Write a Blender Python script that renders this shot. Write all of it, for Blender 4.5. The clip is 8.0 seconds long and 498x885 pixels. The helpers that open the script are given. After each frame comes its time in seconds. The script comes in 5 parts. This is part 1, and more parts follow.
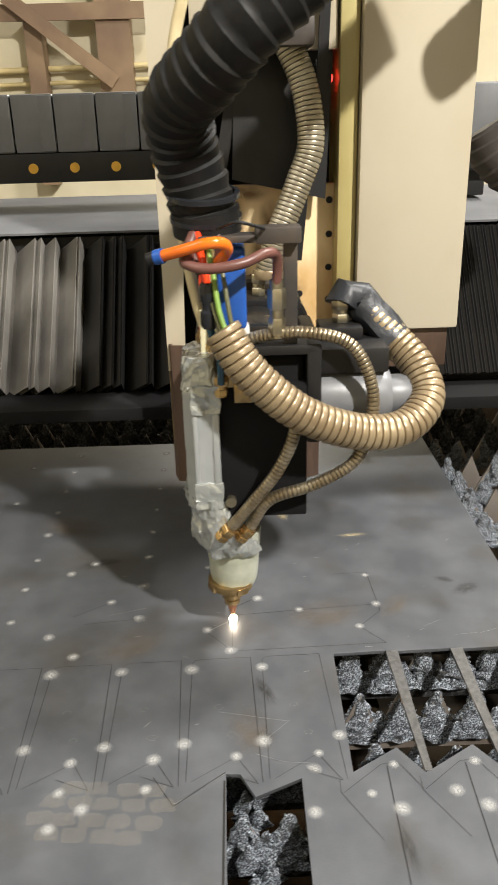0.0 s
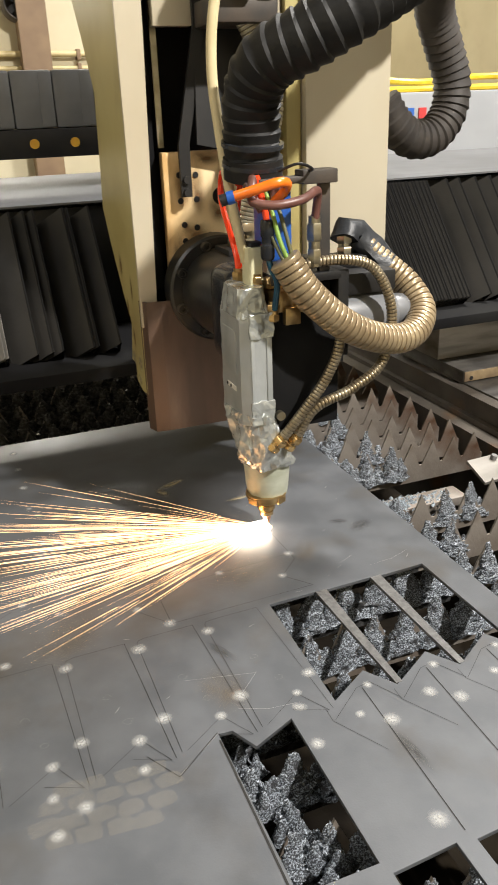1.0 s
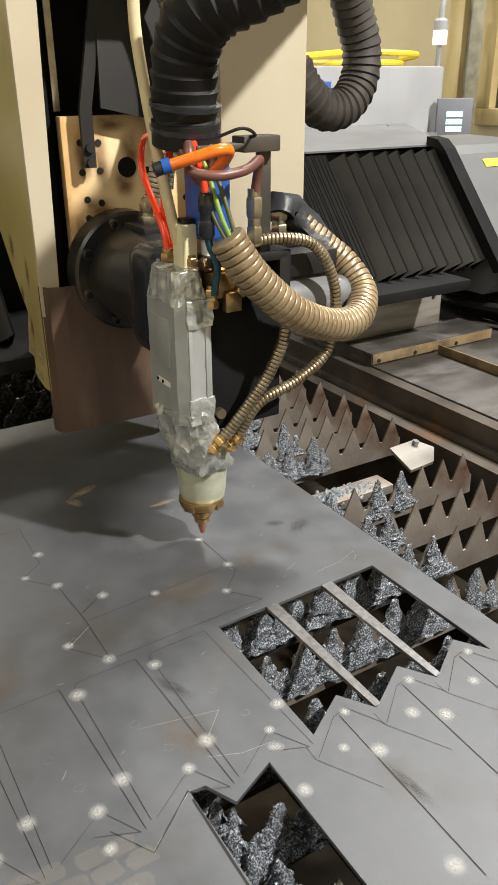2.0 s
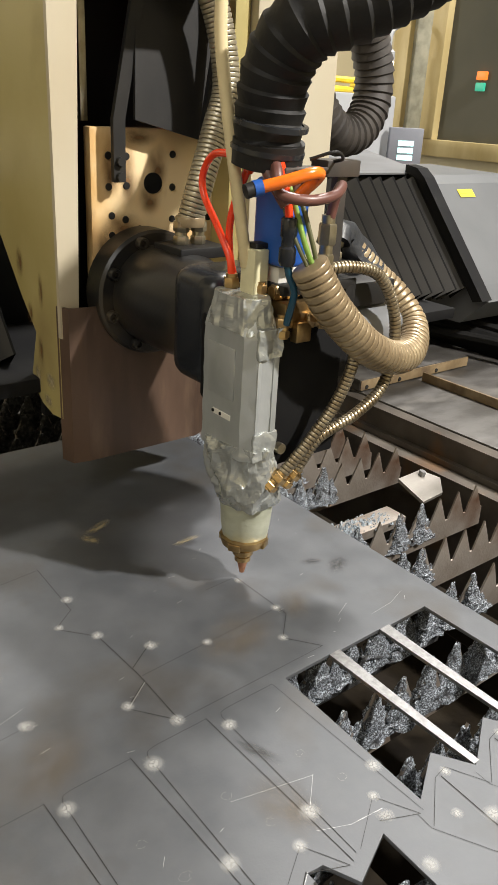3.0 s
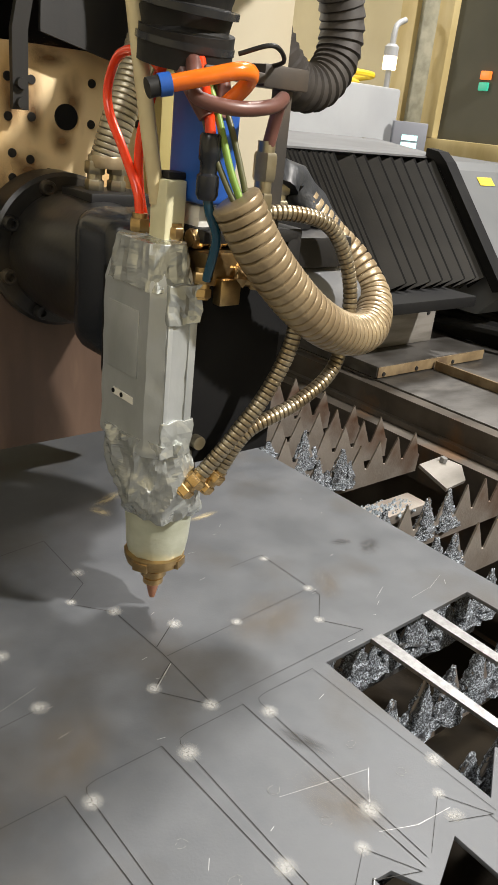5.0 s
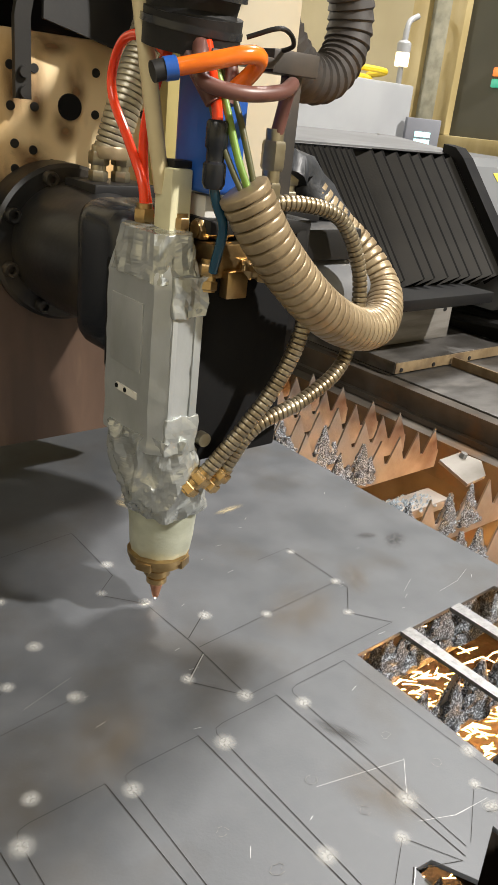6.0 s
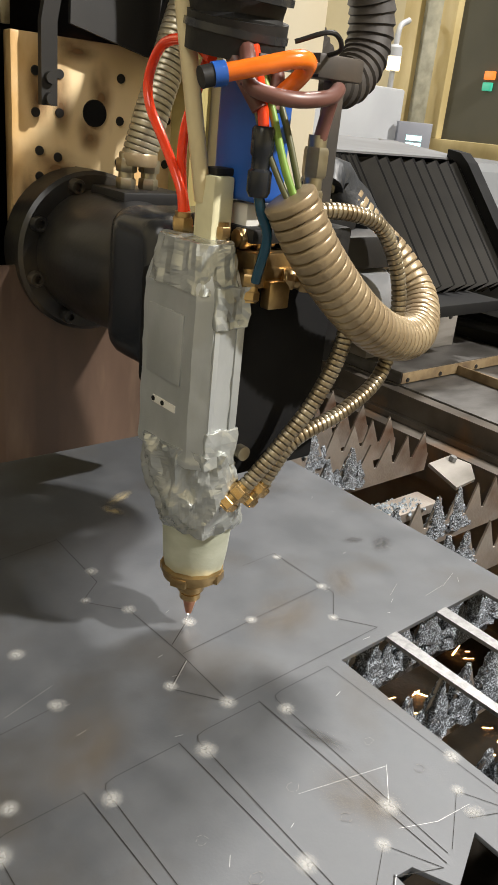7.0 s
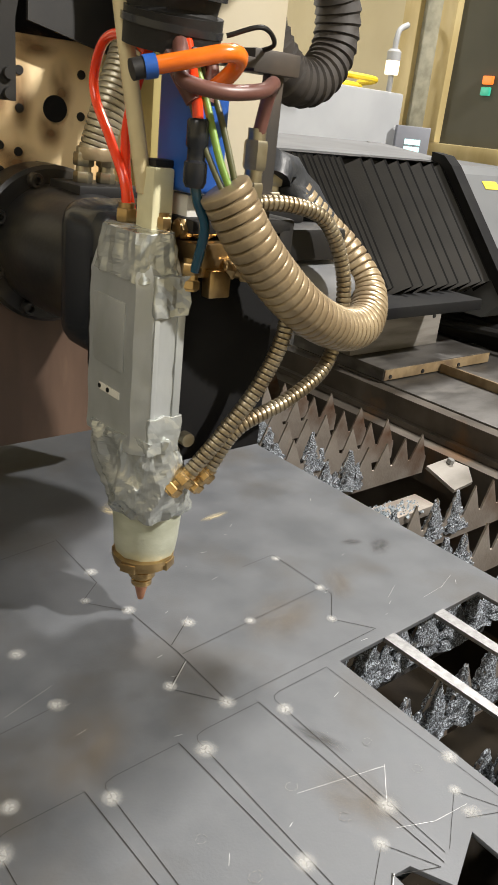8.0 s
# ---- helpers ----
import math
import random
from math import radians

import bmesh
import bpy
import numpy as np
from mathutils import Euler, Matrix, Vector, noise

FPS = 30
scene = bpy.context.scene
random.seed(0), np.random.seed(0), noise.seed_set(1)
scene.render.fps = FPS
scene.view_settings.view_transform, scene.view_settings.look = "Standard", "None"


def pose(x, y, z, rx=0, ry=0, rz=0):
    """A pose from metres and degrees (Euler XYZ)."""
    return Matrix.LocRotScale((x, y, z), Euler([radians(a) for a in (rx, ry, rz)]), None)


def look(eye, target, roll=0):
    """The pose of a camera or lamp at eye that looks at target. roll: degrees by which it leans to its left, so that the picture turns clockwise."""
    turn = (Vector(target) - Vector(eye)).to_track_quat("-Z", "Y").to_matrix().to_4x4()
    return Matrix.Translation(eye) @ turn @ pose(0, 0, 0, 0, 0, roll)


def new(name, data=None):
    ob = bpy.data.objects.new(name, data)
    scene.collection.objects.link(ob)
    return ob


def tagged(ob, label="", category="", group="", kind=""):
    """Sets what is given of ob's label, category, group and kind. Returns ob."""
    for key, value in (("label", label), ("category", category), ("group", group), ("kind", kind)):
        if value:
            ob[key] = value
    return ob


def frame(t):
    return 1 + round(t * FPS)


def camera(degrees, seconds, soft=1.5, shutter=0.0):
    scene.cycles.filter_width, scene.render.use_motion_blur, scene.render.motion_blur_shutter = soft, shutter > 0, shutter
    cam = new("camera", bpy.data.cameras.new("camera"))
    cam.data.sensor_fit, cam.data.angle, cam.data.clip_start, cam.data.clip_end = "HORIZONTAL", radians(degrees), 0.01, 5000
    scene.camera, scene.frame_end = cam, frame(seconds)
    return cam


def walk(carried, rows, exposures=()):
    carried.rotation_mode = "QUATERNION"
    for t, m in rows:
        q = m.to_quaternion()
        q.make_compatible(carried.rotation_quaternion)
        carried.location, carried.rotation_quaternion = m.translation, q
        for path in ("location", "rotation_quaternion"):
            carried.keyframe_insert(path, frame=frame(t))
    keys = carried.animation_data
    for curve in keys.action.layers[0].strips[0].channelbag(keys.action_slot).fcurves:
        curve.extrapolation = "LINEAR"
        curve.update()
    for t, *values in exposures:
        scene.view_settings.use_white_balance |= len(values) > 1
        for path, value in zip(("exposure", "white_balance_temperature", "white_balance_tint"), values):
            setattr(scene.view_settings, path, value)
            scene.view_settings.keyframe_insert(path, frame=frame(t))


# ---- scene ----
cam = camera(35.5, 8.0, soft=0.9, shutter=0.15)
PATH = [
    (0, (-0.115, -0.811, 0.639), (-0.081, 1.032, -0.138), -1.6),
    (0.5, (-0.299, -0.821, 0.608), (0.058, 0.993, -0.156), -1.7),
    (1, (-0.317, -0.792, 0.597), (0.33, 0.929, -0.191), -2.2),
    (1.5, (-0.326, -0.743, 0.578), (0.48, 0.892, -0.246), -1.4),
    (2.8, (-0.442, -0.505, 0.577), (0.693, 0.927, -0.235), 2.1),
    (3, (-0.47, -0.491, 0.571), (0.691, 0.93, -0.225), 3.2),
    (3.5, (-0.487, -0.462, 0.529), (0.713, 0.942, -0.239), 4.3),
    (4, (-0.451, -0.425, 0.503), (0.774, 0.96, -0.261), 5.0),
    (4.5, (-0.466, -0.412, 0.493), (0.765, 0.965, -0.274), 5.8),
    (6, (-0.511, -0.389, 0.479), (0.703, 0.996, -0.3), 6.2),
    (6.5, (-0.511, -0.391, 0.479), (0.704, 0.994, -0.298), 6.0),
    (7, (-0.498, -0.396, 0.481), (0.723, 0.989, -0.289), 5.9),
    (7.5, (-0.5, -0.397, 0.484), (0.724, 0.986, -0.283), 6.0),
    (8, (-0.503, -0.398, 0.482), (0.724, 0.984, -0.281), 6.2),
]
walk(cam, [(t, look(eye, target, roll)) for t, eye, target, roll in PATH])

# Way of the nozzle tip: seconds, x, y, z
HEAD_WAY = [
    (0, -0.127, 0.07, 0.018), (0.5, -0.021, 0.172, 0.013), (1, 0.0714, 0.1772, 0.0126), (1.5, 0.0743, 0.1752, 0.0112),
    (2.8, 0.0795, 0.1817, 0.014), (3, 0.0795, 0.1818, 0.0097), (3.5, 0.0751, 0.1762, 0.011), (4, 0.0457, 0.1771, 0.0065),
    (4.5, -0.0345, 0.1694, 0.0102), (6, -0.1263, 0.1696, 0.0122), (6.5, -0.0945, 0.1276, 0.017), (7, -0.0963, 0.1249, 0.0165),
    (7.5, -0.0966, 0.1288, 0.0114), (8, -0.1262, 0.1673, 0.02),
]

# ---- light ----
world = bpy.data.worlds.new("hall")
scene.world = world
world.use_nodes = True
wbg = world.node_tree.nodes["Background"]
wbg.inputs[0].default_value = (0.9, 0.95, 1.0, 1)
wbg.inputs[1].default_value = 0.022
scene.view_settings.exposure = 0.0


def hall_lamp(name, eye, target, power, size, size_y, colour):
    data = bpy.data.lights.new(name, "AREA")
    data.shape, data.size, data.size_y, data.energy, data.color = "RECTANGLE", size, size_y, power, colour
    ob = new(name, data)
    ob.matrix_world = look(eye, target)
    return ob


LAMPS = [
    ("hall_lamp_front", (2.07, -2.95, 3.9), (0.1, 0.2, 0.1), 480, 0.18, 0.18, (1.0, 0.955, 0.89)),
    ("hall_lamp_side", (2.6, 1.1, 3.9), (0.0, 0.15, 0.0), 265, 0.75, 0.16, (1.0, 0.965, 0.915)),
    # added to brighten the far wall and cabinets, no such lamp is known
    ("fill_lamp_back", (0.6, 3.3, 3.5), (0.6, 3.4, 0.0), 40, 0.5, 0.5, (1.0, 0.95, 0.85)),
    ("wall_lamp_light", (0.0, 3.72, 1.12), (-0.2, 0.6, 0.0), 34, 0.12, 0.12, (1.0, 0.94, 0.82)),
    # added soft fill for faces turned left, in place of ambient light
    ("fill_lamp_over", (-2.3, -1.1, 2.9), (0.0, 0.3, 0.1), 34, 1.6, 1.6, (1.0, 0.975, 0.93)),
]
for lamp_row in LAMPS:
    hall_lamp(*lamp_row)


# ---- materials ----
def mat(name, base, rough=0.5, metal=0.0, base2=None, scale=20.0, detail=4.0, bump=0.0, bump_scale=80.0, contrast=(0.35, 0.65), stretch=(1, 1, 1),
        base3=None, scale3=4.0, contrast3=(0.5, 0.7), rough2=None, emit=None, emit_strength=0.0, trans=0.0, coat=0.0, spec=0.5, ridged=False):
    m = bpy.data.materials.new(name)
    m.use_nodes = True
    nt = m.node_tree
    b = nt.nodes["Principled BSDF"]
    b.inputs["Base Color"].default_value = (*base, 1)
    b.inputs["Roughness"].default_value = rough
    b.inputs["Metallic"].default_value = metal
    b.inputs["Specular IOR Level"].default_value = spec
    b.inputs["Transmission Weight"].default_value = trans
    b.inputs["Coat Weight"].default_value = coat
    tc = nt.nodes.new("ShaderNodeTexCoord")
    mp = nt.nodes.new("ShaderNodeMapping")
    mp.inputs["Scale"].default_value = stretch
    nt.links.new(tc.outputs["Object"], mp.inputs["Vector"])

    def ramp(sc, con, det=detail):
        n = nt.nodes.new("ShaderNodeTexNoise")
        n.inputs["Scale"].default_value, n.inputs["Detail"].default_value = sc, det
        nt.links.new(mp.outputs["Vector"], n.inputs["Vector"])
        r = nt.nodes.new("ShaderNodeMapRange")
        r.inputs["From Min"].default_value, r.inputs["From Max"].default_value = con
        nt.links.new(n.outputs["Fac"], r.inputs["Value"])
        return r.outputs["Result"]

    col = None
    if base2:
        f = ramp(scale, contrast)
        mx = nt.nodes.new("ShaderNodeMix")
        mx.data_type = "RGBA"
        mx.inputs[6].default_value, mx.inputs[7].default_value = (*base, 1), (*base2, 1)
        nt.links.new(f, mx.inputs[0])
        col = mx.outputs[2]
        if rough2 is not None:
            mr = nt.nodes.new("ShaderNodeMapRange")
            mr.inputs["To Min"].default_value, mr.inputs["To Max"].default_value = rough, rough2
            nt.links.new(f, mr.inputs["Value"])
            nt.links.new(mr.outputs["Result"], b.inputs["Roughness"])
    if base3:
        f = ramp(scale3, contrast3, 6.0)
        mx = nt.nodes.new("ShaderNodeMix")
        mx.data_type = "RGBA"
        nt.links.new(f, mx.inputs[0])
        if col:
            nt.links.new(col, mx.inputs[6])
        else:
            mx.inputs[6].default_value = (*base, 1)
        mx.inputs[7].default_value = (*base3, 1)
        col = mx.outputs[2]
    if col:
        nt.links.new(col, b.inputs["Base Color"])
    if bump:
        n = nt.nodes.new("ShaderNodeTexNoise")
        n.inputs["Scale"].default_value, n.inputs["Detail"].default_value = bump_scale, 5
        if ridged:
            n.noise_type, n.normalize = "RIDGED_MULTIFRACTAL", True
            n.inputs["Detail"].default_value = 2.0
        nt.links.new(mp.outputs["Vector"], n.inputs["Vector"])
        bp = nt.nodes.new("ShaderNodeBump")
        bp.inputs["Strength"].default_value, bp.inputs["Distance"].default_value = bump, 0.006 if ridged else 0.002
        nt.links.new(n.outputs["Fac"], bp.inputs["Height"])
        nt.links.new(bp.outputs["Normal"], b.inputs["Normal"])
    if emit:
        b.inputs["Emission Color"].default_value = (*emit, 1)
        b.inputs["Emission Strength"].default_value = emit_strength
    return m


M = {}
M["steel"] = mat("sheet_steel", (0.076, 0.081, 0.090), 0.47, 0.18, (0.103, 0.108, 0.118), 17, 10, 0.06, 420, (0.36, 0.66), base3=(0.061, 0.053, 0.043), scale3=7, contrast3=(0.52, 0.78), rough2=0.56, spec=0.42)
M["kerf"] = mat("cut_line", (0.012, 0.011, 0.01), 0.8)
M["bright_scratch"] = mat("bright_scratch", (0.34, 0.34, 0.34), 0.4, 0.6)
M["chalk_line"] = mat("faint_chalk", (0.19, 0.19, 0.185), 0.7, 0.0, (0.12, 0.12, 0.118), 400, 3)
M["slat"] = mat("slat_steel", (0.20, 0.165, 0.135), 0.5, 0.5, (0.30, 0.27, 0.24), 14, 5, 0.25, 200, base3=(0.12, 0.065, 0.04), scale3=9, contrast3=(0.57, 0.75))
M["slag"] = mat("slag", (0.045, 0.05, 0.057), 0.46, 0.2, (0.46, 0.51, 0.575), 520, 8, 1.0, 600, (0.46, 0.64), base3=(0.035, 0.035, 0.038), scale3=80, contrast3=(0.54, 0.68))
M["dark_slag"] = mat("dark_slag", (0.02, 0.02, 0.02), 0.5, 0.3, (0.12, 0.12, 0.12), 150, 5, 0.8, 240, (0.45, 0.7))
M["powder"] = mat("slag_powder", (0.38, 0.44, 0.49), 0.8, 0.1, (0.16, 0.175, 0.19), 200, 6, 0.9, 400)
M["bed_paint"] = mat("bed_steel", (0.066, 0.057, 0.048), 0.42, 0.35, (0.12, 0.104, 0.087), 12, 6, 0.2, 120, base3=(0.17, 0.09, 0.04), scale3=7, contrast3=(0.58, 0.72))
# Near-black tone puts the shade deep under the sheet into the colour.
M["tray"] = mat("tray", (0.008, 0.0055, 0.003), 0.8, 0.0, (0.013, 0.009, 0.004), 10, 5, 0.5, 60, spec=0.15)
M["beige"] = mat("beige_paint", (0.47, 0.405, 0.18), 0.38, 0, (0.40, 0.33, 0.13), 7, 5, 0.04, 150, base3=(0.28, 0.21, 0.09), scale3=4.5, contrast3=(0.6, 0.8))
M["cream"] = mat("cream_paint", (0.52, 0.47, 0.36), 0.4, 0, (0.48, 0.42, 0.305), 5, 5, 0.03, 150, base3=(0.42, 0.32, 0.17), scale3=2.3, contrast3=(0.66, 0.88))
M["burnt"] = mat("burnt_beige_paint", (0.82, 0.64, 0.38), 0.42, 0, (0.56, 0.33, 0.11), 10, 6, 0.08, 160, (0.44, 0.66), stretch=(1, 1, 0.6), base3=(0.30, 0.16, 0.065), scale3=12, contrast3=(0.55, 0.75))
M["copper_plate"] = mat("heat_browned_plate", (0.13, 0.082, 0.058), 0.42, 0.25, (0.075, 0.047, 0.034), 16, 6, 0.06, 140, (0.38, 0.64), stretch=(1, 1, 0.25), base3=(0.20, 0.135, 0.09), scale3=12, contrast3=(0.56, 0.72))
M["black"] = mat("black_metal", (0.009, 0.009, 0.01), 0.5, 0.0, (0.018, 0.017, 0.016), 12, 4, 0.05, 200, spec=0.35)
M["matt_black"] = mat("matt_black", (0.005, 0.005, 0.006), 0.8, 0.0, (0.010, 0.010, 0.010), 9, 4, 0.06, 200, spec=0.16)
M["gloss_black"] = mat("gloss_black_paint", (0.012, 0.014, 0.018), 0.22, 0.0, (0.02, 0.022, 0.026), 9, 4, 0.04, 100)
M["sooty"] = mat("sooty_cast_metal", (0.016, 0.0155, 0.015), 0.30, 0.1, (0.07, 0.054, 0.034), 11, 6, 0.12, 150, (0.50, 0.78), rough2=0.5)
M["tape"] = mat("silver_tape", (0.42, 0.44, 0.445), 0.30, 0.35, (0.35, 0.368, 0.365), 26, 7, 0.5, 38, stretch=(1, 1, 0.6), base3=(0.47, 0.485, 0.48), scale3=9, contrast3=(0.5, 0.7), rough2=0.42)
M["foil"] = mat("crumpled_silver_tape", (0.54, 0.56, 0.545), 0.25, 0.55, (0.40, 0.42, 0.40), 30, 5, 0.35, 45, ridged=True)
M["pale_tape"] = mat("pale_tape", (0.48, 0.50, 0.41), 0.38, 0.15, (0.38, 0.395, 0.31), 26, 5, 0.3, 80, stretch=(1, 1, 2))
M["brass"] = mat("brass", (0.62, 0.43, 0.20), 0.25, 0.95, (0.46, 0.31, 0.14), 60, 4, 0.05, 200)
M["dirty_brass"] = mat("dirty_brass", (0.52, 0.37, 0.18), 0.28, 0.9, (0.30, 0.20, 0.09), 50, 4, 0.1, 200)
M["copper"] = mat("copper", (0.70, 0.34, 0.20), 0.28, 0.95, (0.50, 0.22, 0.12), 70, 4)
M["nickel"] = mat("nickel", (0.46, 0.42, 0.32), 0.3, 0.9, (0.34, 0.30, 0.21), 60, 4)
M["conduit"] = mat("metal_conduit", (0.37, 0.29, 0.178), 0.36, 0.35, (0.25, 0.185, 0.108), 24, 5, 0.1, 300)
M["conduit_dark"] = mat("small_metal_conduit", (0.38, 0.33, 0.24), 0.32, 0.8, (0.24, 0.19, 0.12), 45, 5, 0.1, 300)
M["rubber"] = mat("black_ribbed_plastic", (0.006, 0.006, 0.0065), 0.58, 0.0, (0.013, 0.0125, 0.012), 20, 4, 0.3, 110, spec=0.35)
M["chain_hose"] = mat("brown_black_ribbed_plastic", (0.028, 0.024, 0.022), 0.65, 0.0, (0.045, 0.038, 0.033), 20, 4, 0.15, 150)
M["steel_conduit"] = mat("steel_conduit", (0.50, 0.46, 0.36), 0.34, 0.65, (0.36, 0.32, 0.23), 30, 5, 0.1, 300)
M["black_tape"] = mat("black_tape", (0.016, 0.018, 0.022), 0.42, 0.0, (0.03, 0.033, 0.038), 40, 4, 0.8, 70, spec=0.4)
M["red"] = mat("red_tube", (0.95, 0.06, 0.012), 0.16, 0.0, coat=0.5)
M["orange"] = mat("orange_tube", (0.85, 0.19, 0.015), 0.2, 0.0, (0.72, 0.14, 0.01), 40, coat=0.4)
M["brown_tube"] = mat("brown_tube", (0.17, 0.075, 0.06), 0.4, 0.0, (0.12, 0.05, 0.04), 40)
M["teal"] = mat("teal_tube", (0.005, 0.05, 0.09), 0.2, 0.0, coat=0.4)
M["blue"] = mat("blue_plastic", (0.02, 0.10, 0.42), 0.35, 0.0, (0.015, 0.08, 0.34), 30)
M["green"] = mat("green_wire", (0.22, 0.36, 0.06), 0.4, 0.0, (0.16, 0.28, 0.05), 40)
M["olive"] = mat("olive_wire", (0.10, 0.10, 0.045), 0.4)
M["ivory_tube"] = mat("ivory_tube", (0.66, 0.56, 0.34), 0.3, 0.0, (0.58, 0.48, 0.28), 30)
M["clear_plastic"] = mat("yellowed_plastic", (0.70, 0.66, 0.44), 0.3, 0.0, (0.60, 0.56, 0.36), 30)
M["white_plastic"] = mat("white_plastic", (0.72, 0.71, 0.66), 0.35, 0.0, (0.66, 0.64, 0.58), 30)
M["grey_paint"] = mat("grey_paint", (0.13, 0.135, 0.145), 0.4, 0.0, (0.17, 0.175, 0.185), 12, 4, 0.04, 150)
M["bracket"] = mat("dull_bracket", (0.045, 0.043, 0.042), 0.5, 0.3, (0.085, 0.068, 0.055), 20, 4, 0.05, 150)
M["bellows"] = mat("black_bellows_cloth", (0.015, 0.0145, 0.0135), 0.5, 0.0, (0.029, 0.027, 0.0245), 9, 6, 0.12, 220, spec=0.4)
# Dusty cloth, paled for folds lit beyond the carriage's shadow.
M["pale_bellows"] = mat("dusty_paled_cloth", (0.20, 0.19, 0.172), 0.6, 0.0, (0.10, 0.094, 0.085), 6, 6, 0.12, 220, (0.40, 0.66))
M["bridge_cover"] = mat("bridge_cover_paint", (0.15, 0.154, 0.162), 0.75, 0.0, (0.12, 0.123, 0.129), 6, 5, 0.04, 150, spec=0.2)
# Paler than the sheet: the strips' shine is partly put into the colour.
M["strip"] = mat("shine_toned_strip", (0.20, 0.20, 0.20), 0.42, 0.6, (0.13, 0.13, 0.13), 180, 6, 0.15, 400)
M["scorched"] = mat("scorched_edge", (0.25, 0.185, 0.105), 0.45, 0.1, (0.14, 0.092, 0.045), 22, 6, 0.1, 160, (0.4, 0.66), base3=(0.09, 0.06, 0.04), scale3=14, contrast3=(0.55, 0.7))
M["foot"] = mat("brushed_foot_steel", (0.32, 0.30, 0.275), 0.34, 0.3, (0.17, 0.158, 0.14), 14, 7, 0.12, 160, (0.4, 0.66), stretch=(0.4, 1, 3))
M["step"] = mat("oily_step_steel", (0.10, 0.095, 0.09), 0.42, 0.3, (0.05, 0.046, 0.041), 16, 7, 0.15, 140, (0.4, 0.62), stretch=(0.5, 1, 1.6), base3=(0.17, 0.16, 0.147), scale3=11, contrast3=(0.58, 0.74))
M["cover"] = mat("grey_cover_plate", (0.20, 0.20, 0.198), 0.45, 0.25, (0.16, 0.16, 0.158), 6, 4, 0.04, 150)
M["white_paint"] = mat("white_paint", (0.33, 0.34, 0.355), 0.42, 0.0, (0.29, 0.30, 0.315), 5, 4, 0.03, 150)
M["end_grey"] = mat("end_housing_paint", (0.115, 0.12, 0.125), 0.45, 0.0, (0.095, 0.10, 0.105), 5, 4, 0.03, 150)
M["panel_grey"] = mat("panel_grey", (0.20, 0.21, 0.25), 0.45, 0.0, (0.17, 0.18, 0.21), 6)
M["wall"] = mat("hall_wall", (0.62, 0.56, 0.40), 0.7, 0.0, (0.52, 0.46, 0.31), 2.2, 5, 0.1, 40, base3=(0.34, 0.27, 0.15), scale3=1.1, contrast3=(0.6, 0.8))
M["floor"] = mat("hall_floor", (0.10, 0.10, 0.095), 0.6, 0.0, (0.16, 0.155, 0.145), 2.0, 6, 0.1, 40)
M["ceiling"] = mat("hall_ceiling", (0.35, 0.34, 0.31), 0.8, 0.0, (0.28, 0.27, 0.24), 2.0, 5)
M["wood"] = mat("window_frame_paint", (0.60, 0.50, 0.27), 0.45, 0.0, (0.48, 0.38, 0.18), 12, 5, 0.1, 80, stretch=(1, 1, 0.3), base3=(0.3, 0.21, 0.09), scale3=5, contrast3=(0.6, 0.75))
M["dark_glass"] = mat("dark_glass", (0.10, 0.10, 0.085), 0.10, 0.0, (0.125, 0.122, 0.102), 2.0, spec=0.0)
M["frosted"] = mat("frosted_pane", (0.30, 0.30, 0.24), 0.35, 0.0, (0.5, 0.5, 0.42), 18, 5, 0.4, 60)
M["brown_beam"] = mat("rusty_brown_beam", (0.16, 0.10, 0.06), 0.6, 0.0, (0.24, 0.16, 0.09), 4)
M["yellow"] = mat("yellow_cable", (0.75, 0.55, 0.03), 0.4, 0.0, (0.65, 0.45, 0.02), 30)
M["amber"] = mat("amber_reflector", (0.75, 0.42, 0.05), 0.4, 0.0, (0.6, 0.32, 0.03), 30)
M["sticker"] = mat("yellow_sticker", (0.75, 0.58, 0.05), 0.45)
M["logo_blue"] = mat("logo_blue", (0.03, 0.12, 0.45), 0.5)
M["logo_red"] = mat("logo_red", (0.55, 0.05, 0.05), 0.5)
M["glint_green"] = mat("lit_green", (0.02, 0.3, 0.2), 0.4, emit=(0.12, 1.0, 0.62), emit_strength=0.3)
M["display"] = mat("lit_display", (0.3, 0.5, 0.5), 0.4, emit=(0.65, 1.0, 0.95), emit_strength=1.2)
M["glint_orange"] = mat("lit_orange", (0.5, 0.12, 0.02), 0.4, emit=(1.0, 0.22, 0.03), emit_strength=1.0)
M["led_red"] = mat("lit_red", (0.6, 0.05, 0.05), 0.4, emit=(1.0, 0.04, 0.03), emit_strength=4.0)
M["beacon"] = mat("lit_beacon", (0.8, 0.7, 0.5), 0.4, emit=(1.0, 0.85, 0.6), emit_strength=1.6)
M["spark"] = mat("hot_spark", (1, 0.7, 0.4), 0.5, emit=(1.0, 0.56, 0.25), emit_strength=2.6)
M["spark_core"] = mat("white_hot_spark", (1, 0.9, 0.8), 0.5, emit=(1.0, 0.86, 0.66), emit_strength=40.0)
M["melt"] = mat("molten_spatter", (1, 0.6, 0.2), 0.5, emit=(1.0, 0.47, 0.13), emit_strength=190.0)
M["melt_core"] = mat("white_hot_spatter", (1, 0.8, 0.5), 0.5, emit=(1.0, 0.74, 0.42), emit_strength=9.0)


